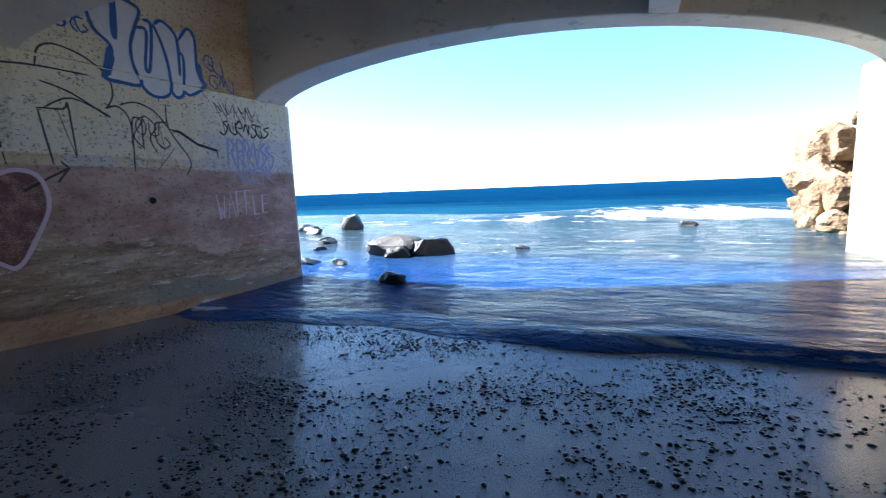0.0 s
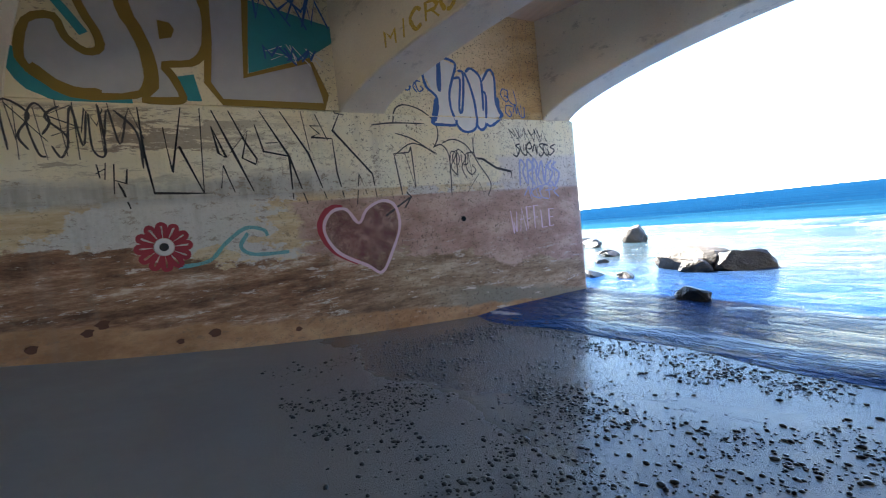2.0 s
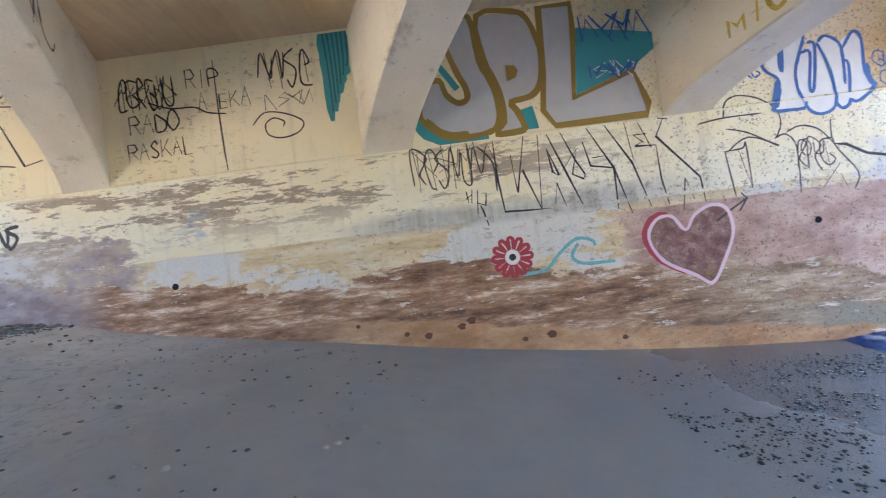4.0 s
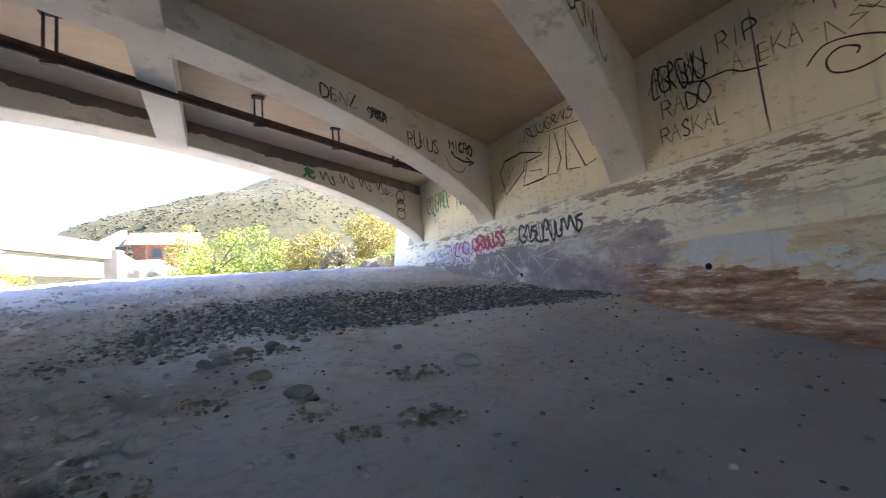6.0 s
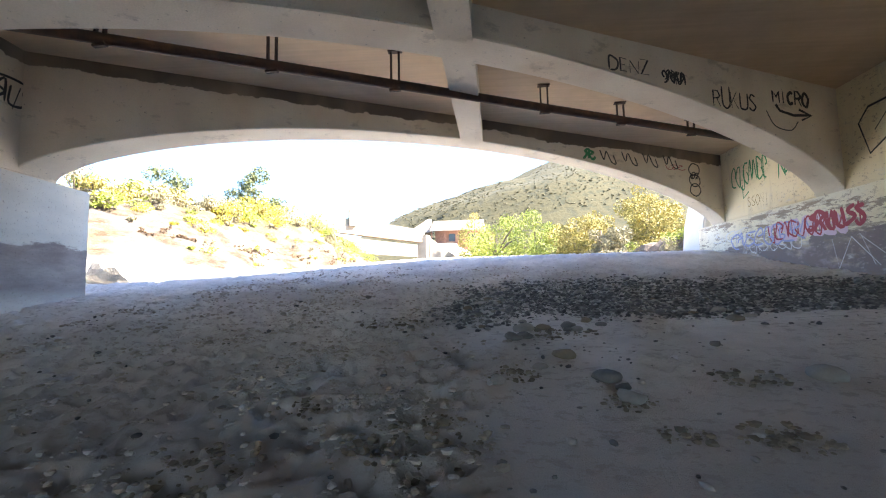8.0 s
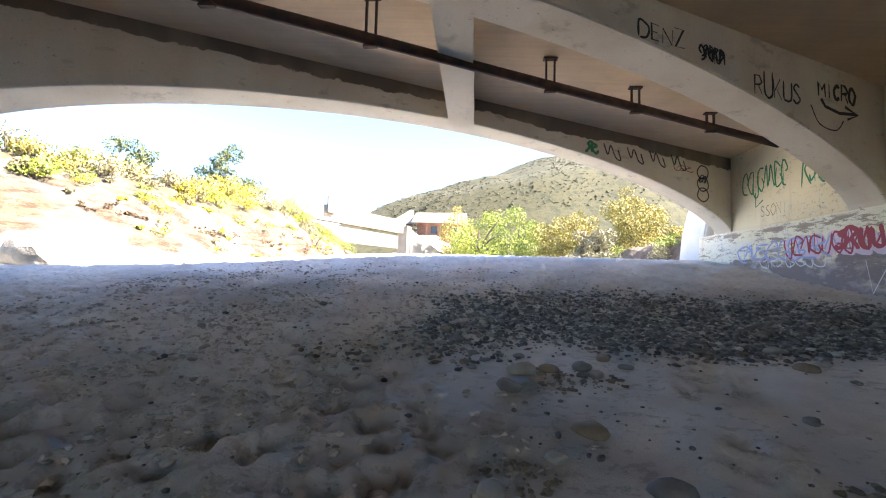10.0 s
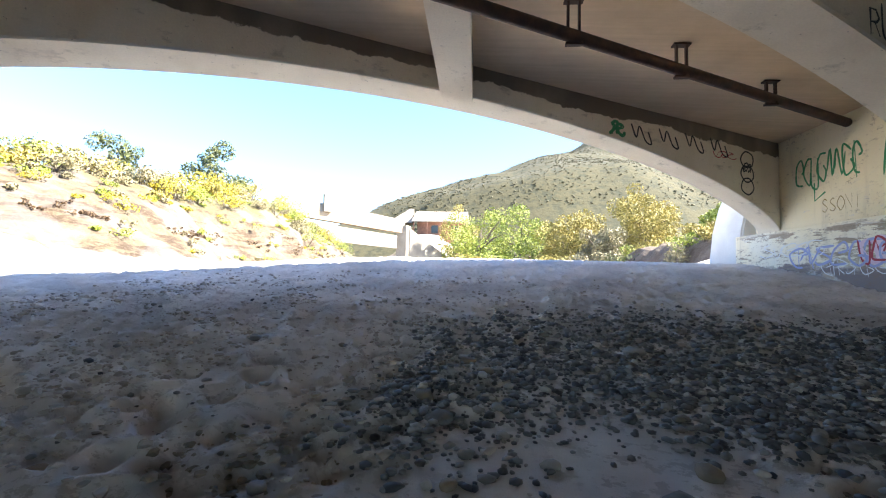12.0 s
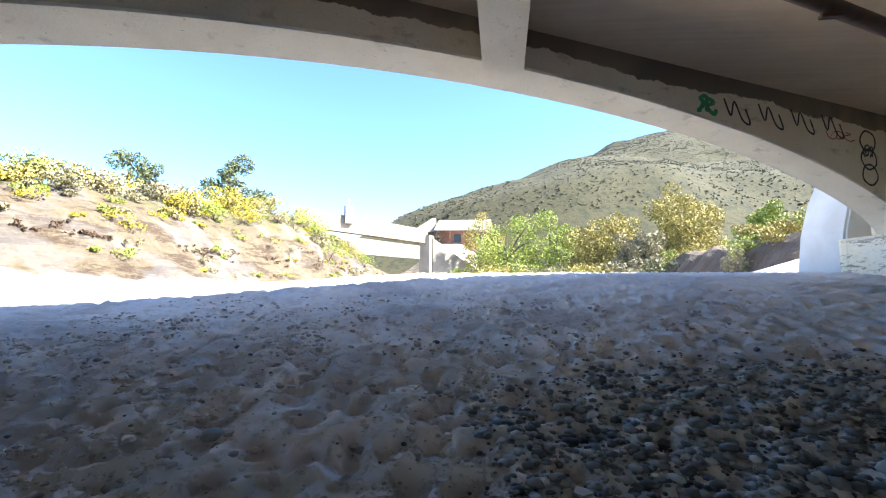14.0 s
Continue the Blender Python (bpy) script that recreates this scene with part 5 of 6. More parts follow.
# rocky headland past the east pier
head = tagged(empty("rock_headland", (9.5, 20.5, -1)), "tan fractured cliff beside the pier in full sun", "cliff")
for i, (x, y, z, a, b, c) in enumerate(((6.6, 20.4, 0.0, 1.15, 1.5, 1.7), (7.8, 19.6, 0.4, 1.6, 1.6, 2.3), (5.9, 21.2, 0.9, 0.75, 1.2, 1.0), (6.7, 20.8, 2.0, 0.9, 1.2, 0.8), (8.4, 20.2, 2.3, 1.6, 1.8, 1.7), (7.3, 20.0, 2.9, 0.6, 0.7, 0.55), (6.3, 19.0, -0.9, 0.7, 0.9, 0.6), (11.5, 20, 2.0, 3, 3, 3.0), (6.5, 20.9, -0.2, 1.3, 1.4, 1.5), (6.3, 21.3, 1.6, 1.0, 1.2, 1.2))):
    p = part("cliff_block", boulder_mesh(40 + i, a, b, c, 4, 0.55, 10), CLIFF, head)
    p.location = (x - 9.5, y - 20.5, z + 1)
p = rock("boulder", 11.2, -14.6, 1.5, 1.1, 0.75, 61, grainy("grey_boulder", (0.3, 0.27, 0.23), (0.5, 0.46, 0.4), 2, 0.9, 14, 0.7, 0, 0.05), "rounded grey boulder at the foot of the sandy bank", "boulder")


def pebble_material():
    m, nt, bsdf, pos = start_material("pebbles", 0.6)
    geo = nt.nodes.new("ShaderNodeNewGeometry")
    col = ramp(nt, geo.outputs["Random Per Island"], [(0.0, (0.04, 0.04, 0.043)), (0.35, (0.10, 0.099, 0.099)), (0.7, (0.21, 0.20, 0.19)), (0.92, (0.42, 0.40, 0.36)), (1.0, (0.6, 0.57, 0.51))])
    fine = tex(nt, "noise", 60.0, pos, 4)
    nt.links.new(mix(nt, maths(nt, "MULTIPLY", fine, 0.4), col, (0.05, 0.05, 0.048)), bsdf.inputs["Base Color"])
    bump(nt, bsdf, fine, 0.25, 0.006)
    return m


def wet_pebble_material():
    m, nt, bsdf, pos = start_material("wet_pebbles", 0.3)
    geo = nt.nodes.new("ShaderNodeNewGeometry")
    col = ramp(nt, geo.outputs["Random Per Island"], [(0.0, (0.012, 0.012, 0.013)), (0.6, (0.035, 0.034, 0.033)), (0.93, (0.07, 0.067, 0.06)), (1.0, (0.3, 0.29, 0.27))])
    nt.links.new(col, bsdf.inputs["Base Color"])
    return m


def unit_ico():
    bm = bmesh.new()
    bmesh.ops.create_icosphere(bm, subdivisions=1, radius=1)
    vs = np.array([v.co[:] for v in bm.verts])
    fs = np.array([[v.index for v in f.verts] for f in bm.faces])
    bm.free()
    bm = bmesh.new()
    bmesh.ops.create_icosphere(bm, subdivisions=2, radius=1)
    v2 = np.array([v.co[:] for v in bm.verts])
    f2 = np.array([[v.index for v in f.verts] for f in bm.faces])
    bm.free()
    return (vs, fs), (v2, f2)


ICO1, ICO2 = unit_ico()


def scatter(name, spots, mat, label, category, ico, rounded=True):
    """Many small stones in one mesh; spots are x, y, radius."""
    rs = np.random.RandomState(len(spots))
    vs0, fs0 = ico
    V, Fc = [], []
    for i, (x, y, r) in enumerate(spots):
        s = r * np.array([rs.uniform(0.8, 1.45), rs.uniform(0.75, 1.1), rs.uniform(0.42, 0.75)])
        a = rs.uniform(0, 6.283)
        v = vs0 * s * (1 + (1 if rounded else 2) * rs.uniform(-0.16, 0.16, (len(vs0), 1)))
        c, n = math.cos(a), math.sin(a)
        v = np.stack([v[:, 0] * c - v[:, 1] * n + x, v[:, 0] * n + v[:, 1] * c + y, v[:, 2] + lumpy(x, y) + s[2] * rs.uniform(0.05, 0.6)], 1)
        V.append(v)
        Fc.append(fs0 + i * len(vs0))
    me = bpy.data.meshes.new(name)
    me.from_pydata(np.concatenate(V).tolist(), [], np.concatenate(Fc).tolist())
    me.materials.append(mat)
    me.polygons.foreach_set("use_smooth", [rounded] * len(me.polygons))
    return tagged(new(name, me), label, category, kind="stuff")


def field(n, x0, x1, y0, y1, weight, r0, r1, seed):
    rs = np.random.RandomState(seed)
    out = []
    tries = 0
    while len(out) < n and tries < n * 60:
        tries += 1
        x, y = rs.uniform(x0, x1), rs.uniform(y0, y1)
        if rs.uniform() < weight(x, y):
            out.append((x, y, r0 * (r1 / r0) ** (rs.uniform() ** 2.2)))
    return out


def cobble_material():
    m, nt, bsdf, pos = start_material("cobbles", 0.6)
    own = nt.nodes.new("ShaderNodeObjectInfo")
    col = ramp(nt, own.outputs["Random"], [(0.0, (0.045, 0.045, 0.048)), (0.4, (0.11, 0.108, 0.105)), (0.75, (0.23, 0.215, 0.20)), (0.95, (0.42, 0.39, 0.34))])
    fine = tex(nt, "noise", 70.0, pos, 4)
    nt.links.new(mix(nt, maths(nt, "MULTIPLY", fine, 0.4), col, (0.05, 0.05, 0.048)), bsdf.inputs["Base Color"])
    bump(nt, bsdf, fine, 0.25, 0.005)
    return m


PEBBLE, WET_PEBBLE, COBBLE = pebble_material(), wet_pebble_material(), cobble_material()


def bed(x, y):
    """The band of cobbles that runs across the beach from the west wall."""
    n = noise.noise(Vector((x * 0.6, y * 0.6, 8)))
    near = -8.35 + 0.10 * max(0, -x - 3) + 0.6 * n
    far_edge = -10.2 - 0.22 * max(0, x + 7.5) * smooth(2, -4, x) - 0.4 * n
    f = smooth(near + 0.4, near - 0.5, y) * smooth(far_edge - 1.2, far_edge + 0.8, y) * smooth(1.3, 0.2, x + 0.8 * n - 0.12 * (y + 9))
    return min(1, f * (0.85 + 0.5 * n))


pebble_bed = scatter("pebble_bed", field(22000, -7.45, 2.5, -13.5, -6.8, bed, 0.014, 0.046, 5), PEBBLE, "bank of dark grey cobbles and pebbles across the sand", "pebbles", ICO1)
scatter("pebbles", field(1500, -7.0, 7.0, -12.5, -2.0, lambda x, y: 0.25 + max(0, noise.noise(Vector((x * 0.7, y * 0.7, 3)))), 0.012, 0.04, 6), PEBBLE, "scattered small grey pebbles on the sand", "pebbles", ICO1)


def clod_material(name, low, mid, high):
    m, nt, bsdf, pos = start_material(name, 0.95)
    geo = nt.nodes.new("ShaderNodeNewGeometry")
    col = ramp(nt, geo.outputs["Random Per Island"], [(0.0, low), (0.5, mid), (1.0, high)])
    grain = tex(nt, "noise", 150.0, pos, 3)
    nt.links.new(mix(nt, maths(nt, "MULTIPLY", grain, 0.35), col, (0.16, 0.13, 0.10)), bsdf.inputs["Base Color"])
    bump(nt, bsdf, grain, 0.5, 0.006)
    return m


CLOD = clod_material("sand_clods", (0.32, 0.28, 0.23), (0.46, 0.42, 0.37), (0.60, 0.56, 0.51))
DARK_CLOD = clod_material("damp_sand_clods", (0.10, 0.085, 0.06), (0.20, 0.17, 0.125), (0.32, 0.28, 0.22))


def crumbly(x, y):
    """Where the trodden sand has broken into clods."""
    n = noise.noise(Vector((x * 0.9, y * 0.9, 12))) + 0.6 * noise.noise(Vector((x * 2.6, y * 2.6, 5)))
    wide = noise.noise(Vector((x * 0.45, y * 0.45, 2.0))) + 0.5 * noise.noise(Vector((x * 1.2, y * 1.2, 6.0)))
    east_side = max(smooth(-0.9, 0.7, x + 1.1 * wide), 0.35 * smooth(-9.0, -11.0, y))
    return east_side * smooth(-2.6, -3.8, y) * smooth(-16, -12, y) * (0.12 + 0.88 * smooth(-0.05, 0.3, n))


scatter("sand_clods", field(15000, -3.5, 6.5, -15.5, -2.8, crumbly, 0.008, 0.042, 21), CLOD, "broken clods of damp brown sand on the trodden beach", "sand clods", ICO1, False)
piles = []
pile_rs = np.random.RandomState(22)
for px, py, pr, count in ((0.35, -4.99, 0.34, 150), (-1.95, -5.16, 0.20, 70), (-1.35, -5.15, 0.12, 36), (-2.2, -6.05, 0.2, 50), (1.35, -5.39, 0.14, 50), (-0.3, -6.13, 0.17, 60), (1.6, -4.6, 0.3, 110), (1.15, -8.0, 0.36, 130), (-1.15, -5.6, 0.14, 40), (-0.9, -7.5, 0.3, 90)):
    for _ in range(count):
        a, q = pile_rs.uniform(0, 6.283), pr * math.sqrt(pile_rs.uniform())
        piles.append((px + 1.5 * q * math.cos(a), py + q * math.sin(a), 0.010 + 0.03 * pile_rs.uniform() ** 2))
scatter("sand_clods", piles, DARK_CLOD, "small heaps of dark broken sand clods on the smooth damp sand", "sand clods", ICO1, False)
# the cobbles that lie nearest to the walked line, one by one
cobble_meshes = []
for i in range(8):
    cobble_mesh = bpy.data.meshes.new("cobble")
    bm = boulder_mesh(140 + i, 1.0, 0.78 + 0.03 * i, 0.5, 2, 0.22, 3)
    bm.to_mesh(cobble_mesh)
    bm.free()
    cobble_mesh.polygons.foreach_set("use_smooth", [True] * len(cobble_mesh.polygons))
    cobble_mesh.materials.append(COBBLE)
    cobble_meshes.append(cobble_mesh)
for i, (x, y, r) in enumerate(field(300, -3.2, 1.4, -11.5, -8.2, bed, 0.026, 0.056, 23)):
    cobble = new("cobble", cobble_meshes[i % 8])
    cobble.parent = pebble_bed
    cobble.matrix_basis = pose(x, y, lumpy(x, y) + 0.45 * r, 8 * math.sin(i), 8 * math.cos(i), 53 * i) @ Matrix.Scale(r, 4)


def wrack(x, y):
    n = noise.noise(Vector((x * 0.9, y * 0.9, 4))) + 0.5 * noise.noise(Vector((x * 2.3, y * 2.3, 1)))
    return max(0.03, min(1, 0.30 + 1.2 * n)) * smooth(-6.2, -4.2, x + 0.4 * y) * smooth(6.0, 4.6, y)


scatter("wet_pebbles", field(19000, -6.8, 6.5, 0.4, 5.7, wrack, 0.005, 0.026, 7), WET_PEBBLE, "dark wet pebbles strewn over the wet sand by the water", "pebbles", ICO1)
big_stones = field(46, -3.6, 3.5, -10.5, -5.0, lambda x, y: 0.1 + bed(x, y) + 0.4 * smooth(0.6, 0, abs(y + 7.9)), 0.06, 0.12, 8)
STONE_MATS = [grainy("pale_stone", (0.28, 0.26, 0.23), (0.40, 0.37, 0.325), 6, 0.8), grainy("grey_stone", (0.13, 0.125, 0.12), (0.23, 0.22, 0.2), 6, 0.75), grainy("brown_stone", (0.2, 0.155, 0.105), (0.3, 0.24, 0.17), 6, 0.8)]
KINDS = ("pale smooth cobble lying on the sand", "dark grey cobble lying among pebbles", "brown cobble half sunk in the sand")
protos = []
for i, (x, y, r) in enumerate([(-0.50, -7.69, 0.15), (-1.07, -7.83, 0.11), (-2.8, -6.05, 0.16), (-3.16, -8.5, 0.12), (-1.09, -6.02, 0.13), (-1.17, -5.85, 0.08), (-1.18, -5.66, 0.13), (-0.50, -7.37, 0.11), (-0.75, -7.76, 0.10), (-1.14, -7.63, 0.09), (-0.36, -7.3, 0.13), (-0.83, -6.6, 0.13)] + big_stones):
    k = (0, 1, 0, 0, 1, 1)[i] if i < 6 else i % 3
    if i < 9:
        ob = part("stone", boulder_mesh(80 + i, 1.0, 0.8, 0.5, 2, 0.25, 3), STONE_MATS[k], smooth_shade=True)
        tagged(ob, KINDS[k], "stone", "loose cobbles on the beach")
        protos.append((k, ob))
    else:
        same = [o for kk, o in protos if kk == k]
        ob = copy_thing(same[i % len(same)], pose(0, 0, 0))
    ob.matrix_basis = pose(x, y, lumpy(x, y) + r * 0.2, 0, 0, i * 47) @ Matrix.Scale(r, 4)


# ---- plants ----
def leaf_material(name, a, b, yellow=None):
    m, nt, bsdf, pos = start_material(name, 0.7)
    geo = nt.nodes.new("ShaderNodeNewGeometry")
    stops = [(0.0, a), (0.65, b)] + ([(0.9, yellow)] if yellow else [])
    nt.links.new(ramp(nt, geo.outputs["Random Per Island"], stops), bsdf.inputs["Base Color"])
    bsdf.inputs["Subsurface Weight"].default_value = 0.0
    return m


BARK = grainy("bark", (0.10, 0.075, 0.05), (0.18, 0.14, 0.1), 8, 0.9)
LEAF_GREEN = leaf_material("green_leaves", (0.11, 0.15, 0.018), (0.22, 0.27, 0.035), (0.32, 0.33, 0.05))
LEAF_OLIVE = leaf_material("olive_leaves", (0.15, 0.13, 0.03), (0.30, 0.25, 0.06), (0.40, 0.32, 0.08))
LEAF_YELLOW = leaf_material("yellow_flowers", (0.15, 0.15, 0.025), (0.40, 0.31, 0.02), (0.5, 0.4, 0.03))
LEAF_GREY = leaf_material("dry_grey_twigs", (0.14, 0.125, 0.07), (0.24, 0.21, 0.12), (0.28, 0.24, 0.12))
LEAF_DARK = leaf_material("dark_leaves", (0.04, 0.052, 0.015), (0.085, 0.10, 0.03), (0.14, 0.145, 0.055))


def leaf_cloud(seed, n, clumps, leaf, flat=1.0):
    """Leaves in uneven clumps; clumps are x, y, z, radius."""
    rs = np.random.RandomState(seed)
    w = np.array([c[3] ** 2 for c in clumps])
    pick = rs.choice(len(clumps), n, p=w / w.sum())
    cs = np.array(clumps)[pick]
    d = rs.normal(size=(n, 3))
    d /= np.linalg.norm(d, axis=1)[:, None]
    d[:, 2] *= flat
    rad = cs[:, 3:4] * (0.45 + 0.6 * rs.uniform(size=(n, 1)) ** 0.6)
    c = cs[:, :3] + d * rad
    u = rs.normal(size=(n, 3))
    u /= np.linalg.norm(u, axis=1)[:, None]
    v = np.cross(u, rs.normal(size=(n, 3)))
    v /= np.linalg.norm(v, axis=1)[:, None]
    s = leaf * rs.uniform(0.6, 1.3, (n, 1))
    quad = np.stack([c - u * s, c + v * s * 0.45, c + u * s, c - v * s * 0.45], 1).reshape(-1, 3)
    return quad, np.arange(n * 4).reshape(n, 4)


def cloud_part(name, parent, mat, seed, n, clumps, leaf, flat=1.0):
    V, Fc = leaf_cloud(seed, n, clumps, leaf, flat)
    me = bpy.data.meshes.new(name)
    me.from_pydata(V.tolist(), [], Fc.tolist())
    me.materials.append(mat)
    ob = new(name, me)
    ob.parent = parent
    return ob


def tree(name, at, height, width, mat, label, seed, leaves=3500, leaf=0.14, trunk=0.35, group="", clump_n=22):
    rnd = random.Random(seed)
    t = tagged(empty(name, at), label, "tree", group)
    bm = bmesh.new()
    top = height * 0.6
    tube(bm, [(0, 0, -0.4), (0.05 * width, 0, top * 0.5), (0.02 * width, 0.03 * width, top)], [0.05 * height, 0.035 * height, 0.012 * height], 8)
    part("trunk", bm, BARK, t, smooth_shade=True)
    clumps = []
    for i in range(clump_n):
        a, r = rnd.uniform(0, 6.283), width / 2 * math.sqrt(rnd.random()) * 0.85
        z = height * (trunk + (0.95 - trunk) * rnd.random() * math.sqrt(max(0.05, 1 - (2 * r / width) ** 2)))
        clumps.append((r * math.cos(a), r * math.sin(a), z, width * rnd.uniform(0.09, 0.17)))
    for c in clumps[::4]:
        bm = bmesh.new()
        tube(bm, [(0.03 * width, 0, top * 0.55), (c[0] * 0.5, c[1] * 0.5, (top * 0.55 + c[2]) / 2 + 0.05 * height), c[:3]], [0.018 * height, 0.011 * height, 0.004 * height], 5)
        part("limb", bm, BARK, t)
    cloud_part("crown", t, mat, seed, leaves, clumps, leaf)
    return t


def shrub(at, height, width, mat, label, seed, leaves=700, leaf=0.08, group="shrubs on the bank"):
    rnd = random.Random(seed)
    t = tagged(empty("shrub", at), label, "shrub", group)
    clumps = [(width * rnd.uniform(-0.38, 0.38), width * rnd.uniform(-0.38, 0.38), height * rnd.uniform(0.25, 0.75), width * rnd.uniform(0.14, 0.24)) for _ in range(9)]
    bm = bmesh.new()
    for c in clumps[:5]:
        tube(bm, [(0, 0, -0.2), (c[0] * 0.6, c[1] * 0.6, c[2] * 0.6), c[:3]], [0.03, 0.02, 0.008], 4)
    part("stem", bm, BARK, t)
    cloud_part("foliage", t, mat, seed, leaves, clumps, leaf, 0.75)
    return t


def on_ground(x, y, dz=0.0):
    return (x, y, ground_z(x, y) + dz)


tree("tree", on_ground(31.0, -39.0), 6.4, 5.0, LEAF_DARK, "thin grey-green tree on top of the bank", 201, 2800, 0.13, 0.3, "", 14)
tree("tree", on_ground(25.3, -45.0), 6.9, 6.2, LEAF_DARK, "dark green oak on top of the bank", 202, 7000, 0.14, 0.2, "", 18)
tree("tree", on_ground(22.5, -62.0), 4.2, 6.0, LEAF_DARK, "low dark tree beside the far road bridge", 203, 1800, 0.15, 0.2)
T = "trees along the creek"
for i, (x, y, h, w, mat, lab) in enumerate(((-0.5, -60, 10.0, 9.5, LEAF_GREEN, "bright green willow tree in the creek bed"), (-5.5, -58, 8.6, 8.0, LEAF_GREEN, "bright green willow tree in the creek bed"), (3.0, -68, 10.5, 6.5, LEAF_OLIVE, "olive-green tree beside the far house"),
                                           (-9.5, -54, 7.6, 7.0, LEAF_OLIVE, "yellow-green thicket tree by the creek"), (-13.0, -56, 8.8, 7.0, LEAF_OLIVE, "yellow-green tree turning in autumn"), (-16.5, -50, 8.6, 7.5, LEAF_OLIVE, "yellow-green tree turning in autumn"),
                                           (-19.0, -54, 7.6, 7.0, LEAF_OLIVE, "yellow-green tree turning in autumn"), (-11.5, -47, 5.6, 5.0, LEAF_GREY, "dry brown willow thicket"), (-21.5, -46, 6.2, 5.0, LEAF_GREEN, "green bushy tree beyond the dirt bank"))):
    tree("tree", on_ground(x, y), h, w, mat, lab, 210 + i, 9500, 0.14, 0.08, T, 40)
rnd = random.Random(31)
for i in range(44):
    x, y = rnd.uniform(-19, 6), rnd.uniform(-50, -38)
    if x > 3:
        y = rnd.uniform(-66, -44)
    k = rnd.choice((LEAF_GREY, LEAF_OLIVE, LEAF_OLIVE, LEAF_GREEN, LEAF_DARK))
    shrub(on_ground(x, y), rnd.uniform(1.4, 3.0), rnd.uniform(2.0, 4.0), k, "dense creekside bush of mixed dry and green leaves", 300 + i, 1100, 0.1, "bushes along the creek")
for i in range(120):
    y = rnd.uniform(-58, -16)
    x = 17.6 + rnd.gauss(0, 1.2) + 0.02 * (-y - 20) if i < 95 else rnd.uniform(14, 26)
    k, lab = rnd.choice(((LEAF_YELLOW, "yellow-flowering brush on the sandy bank"), (LEAF_GREY, "grey leafless scrub on the bank"), (LEAF_OLIVE, "dry olive-green scrub on the bank"), (LEAF_GREY, "grey leafless scrub on the bank"), (LEAF_GREEN, "green scrub on the bank")))
    h = rnd.uniform(0.6, 1.6) * (0.8 if y > -26 else 1)
    shrub(on_ground(x, y), h, h * rnd.uniform(1.3, 2.2), k, lab, 400 + i, 520, 0.075)


def tufts(name, spots, mat, label, category, leaves, leaf, seed, spread):
    """Many small plants in one mesh; spots are x, y, height."""
    rs = np.random.RandomState(seed)
    V, Fc, n = [], [], 0
    for i, (x, y, h) in enumerate(spots):
        g = ground_z(x, y)
        clumps = [(x + h * spread * rs.uniform(-0.4, 0.4), y + h * spread * rs.uniform(-0.7, 0.7), g + h * rs.uniform(0.2, 0.6), h * rs.uniform(0.35, 0.55)) for _ in range(5)]
        v, f = leaf_cloud(seed + i, leaves, clumps, leaf, 0.7)
        V.append(v)
        Fc.append(f + n)
        n += len(v)
    me = bpy.data.meshes.new(name)
    me.from_pydata(np.concatenate(V).tolist(), [], np.concatenate(Fc).tolist())
    me.materials.append(mat)
    return tagged(new(name, me), label, category, kind="stuff")


for k, mat, label in ((0, LEAF_GREY, "small dry tufts on the bank's sandy slope"), (1, LEAF_GREEN, "low green cushion plants on the sandy slope"), (2, LEAF_YELLOW, "small yellow-flowering tufts on the sandy slope")):
    tufts("slope_tufts", [(rnd.uniform(12.0, 17), rnd.uniform(-60, -17), rnd.uniform(0.2, 0.45)) for _ in range(46)], mat, label, "plants", 150, 0.06, 500 + 60 * k, 1.8)
LEAF_ROOT = leaf_material("dry_roots", (0.045, 0.026, 0.014), (0.10, 0.06, 0.03), (0.15, 0.10, 0.05))
roots = []
for i in range(260):
    y = rnd.uniform(-58, -15.5)
    if noise.noise(Vector((y * 0.35, 7.7, 0))) > -0.15:
        roots.append((11.0 + 1.2 * noise.noise(Vector((y * 0.12, 3.1, 0))) + 3.4 + 0.5 * noise.noise(Vector((y * 0.5, 1.1, 0))) + rnd.gauss(0, 0.12), y, rnd.uniform(0.07, 0.17)))
tufts("root_tangles", roots, LEAF_ROOT, "tangles of dry brown roots hanging from the sandy bank", "roots", 60, 0.05, 900, 3.0)


# ---- hills ----
def hill_material(name, a, b, c):
    m, nt, bsdf, pos = start_material(name, 0.95)
    big = tex(nt, "noise", 0.02, pos, 5)
    spots = tex(nt, "noise", 0.28, pos, 5, 0.7)
    fine = tex(nt, "noise", 0.6, pos, 4, 0.7)
    col = ramp(nt, big, [(0.35, a), (0.65, b)])
    col = mix(nt, ramp(nt, maths(nt, "ADD", maths(nt, "MULTIPLY", spots, 0.5), maths(nt, "MULTIPLY", fine, 0.6)), [(0.47, (1, 1, 1)), (0.57, (0, 0, 0))]), col, c)
    nt.links.new(col, bsdf.inputs["Base Color"])
    bump(nt, bsdf, mix(nt, 0.5, spots, fine), 0.5, 0.7)
    return m


def bell(x, y, cx, cy, h, slope, r):
    d = math.hypot(x - cx, y - cy)
    return h - slope * (math.sqrt(d * d + r * r) - r)


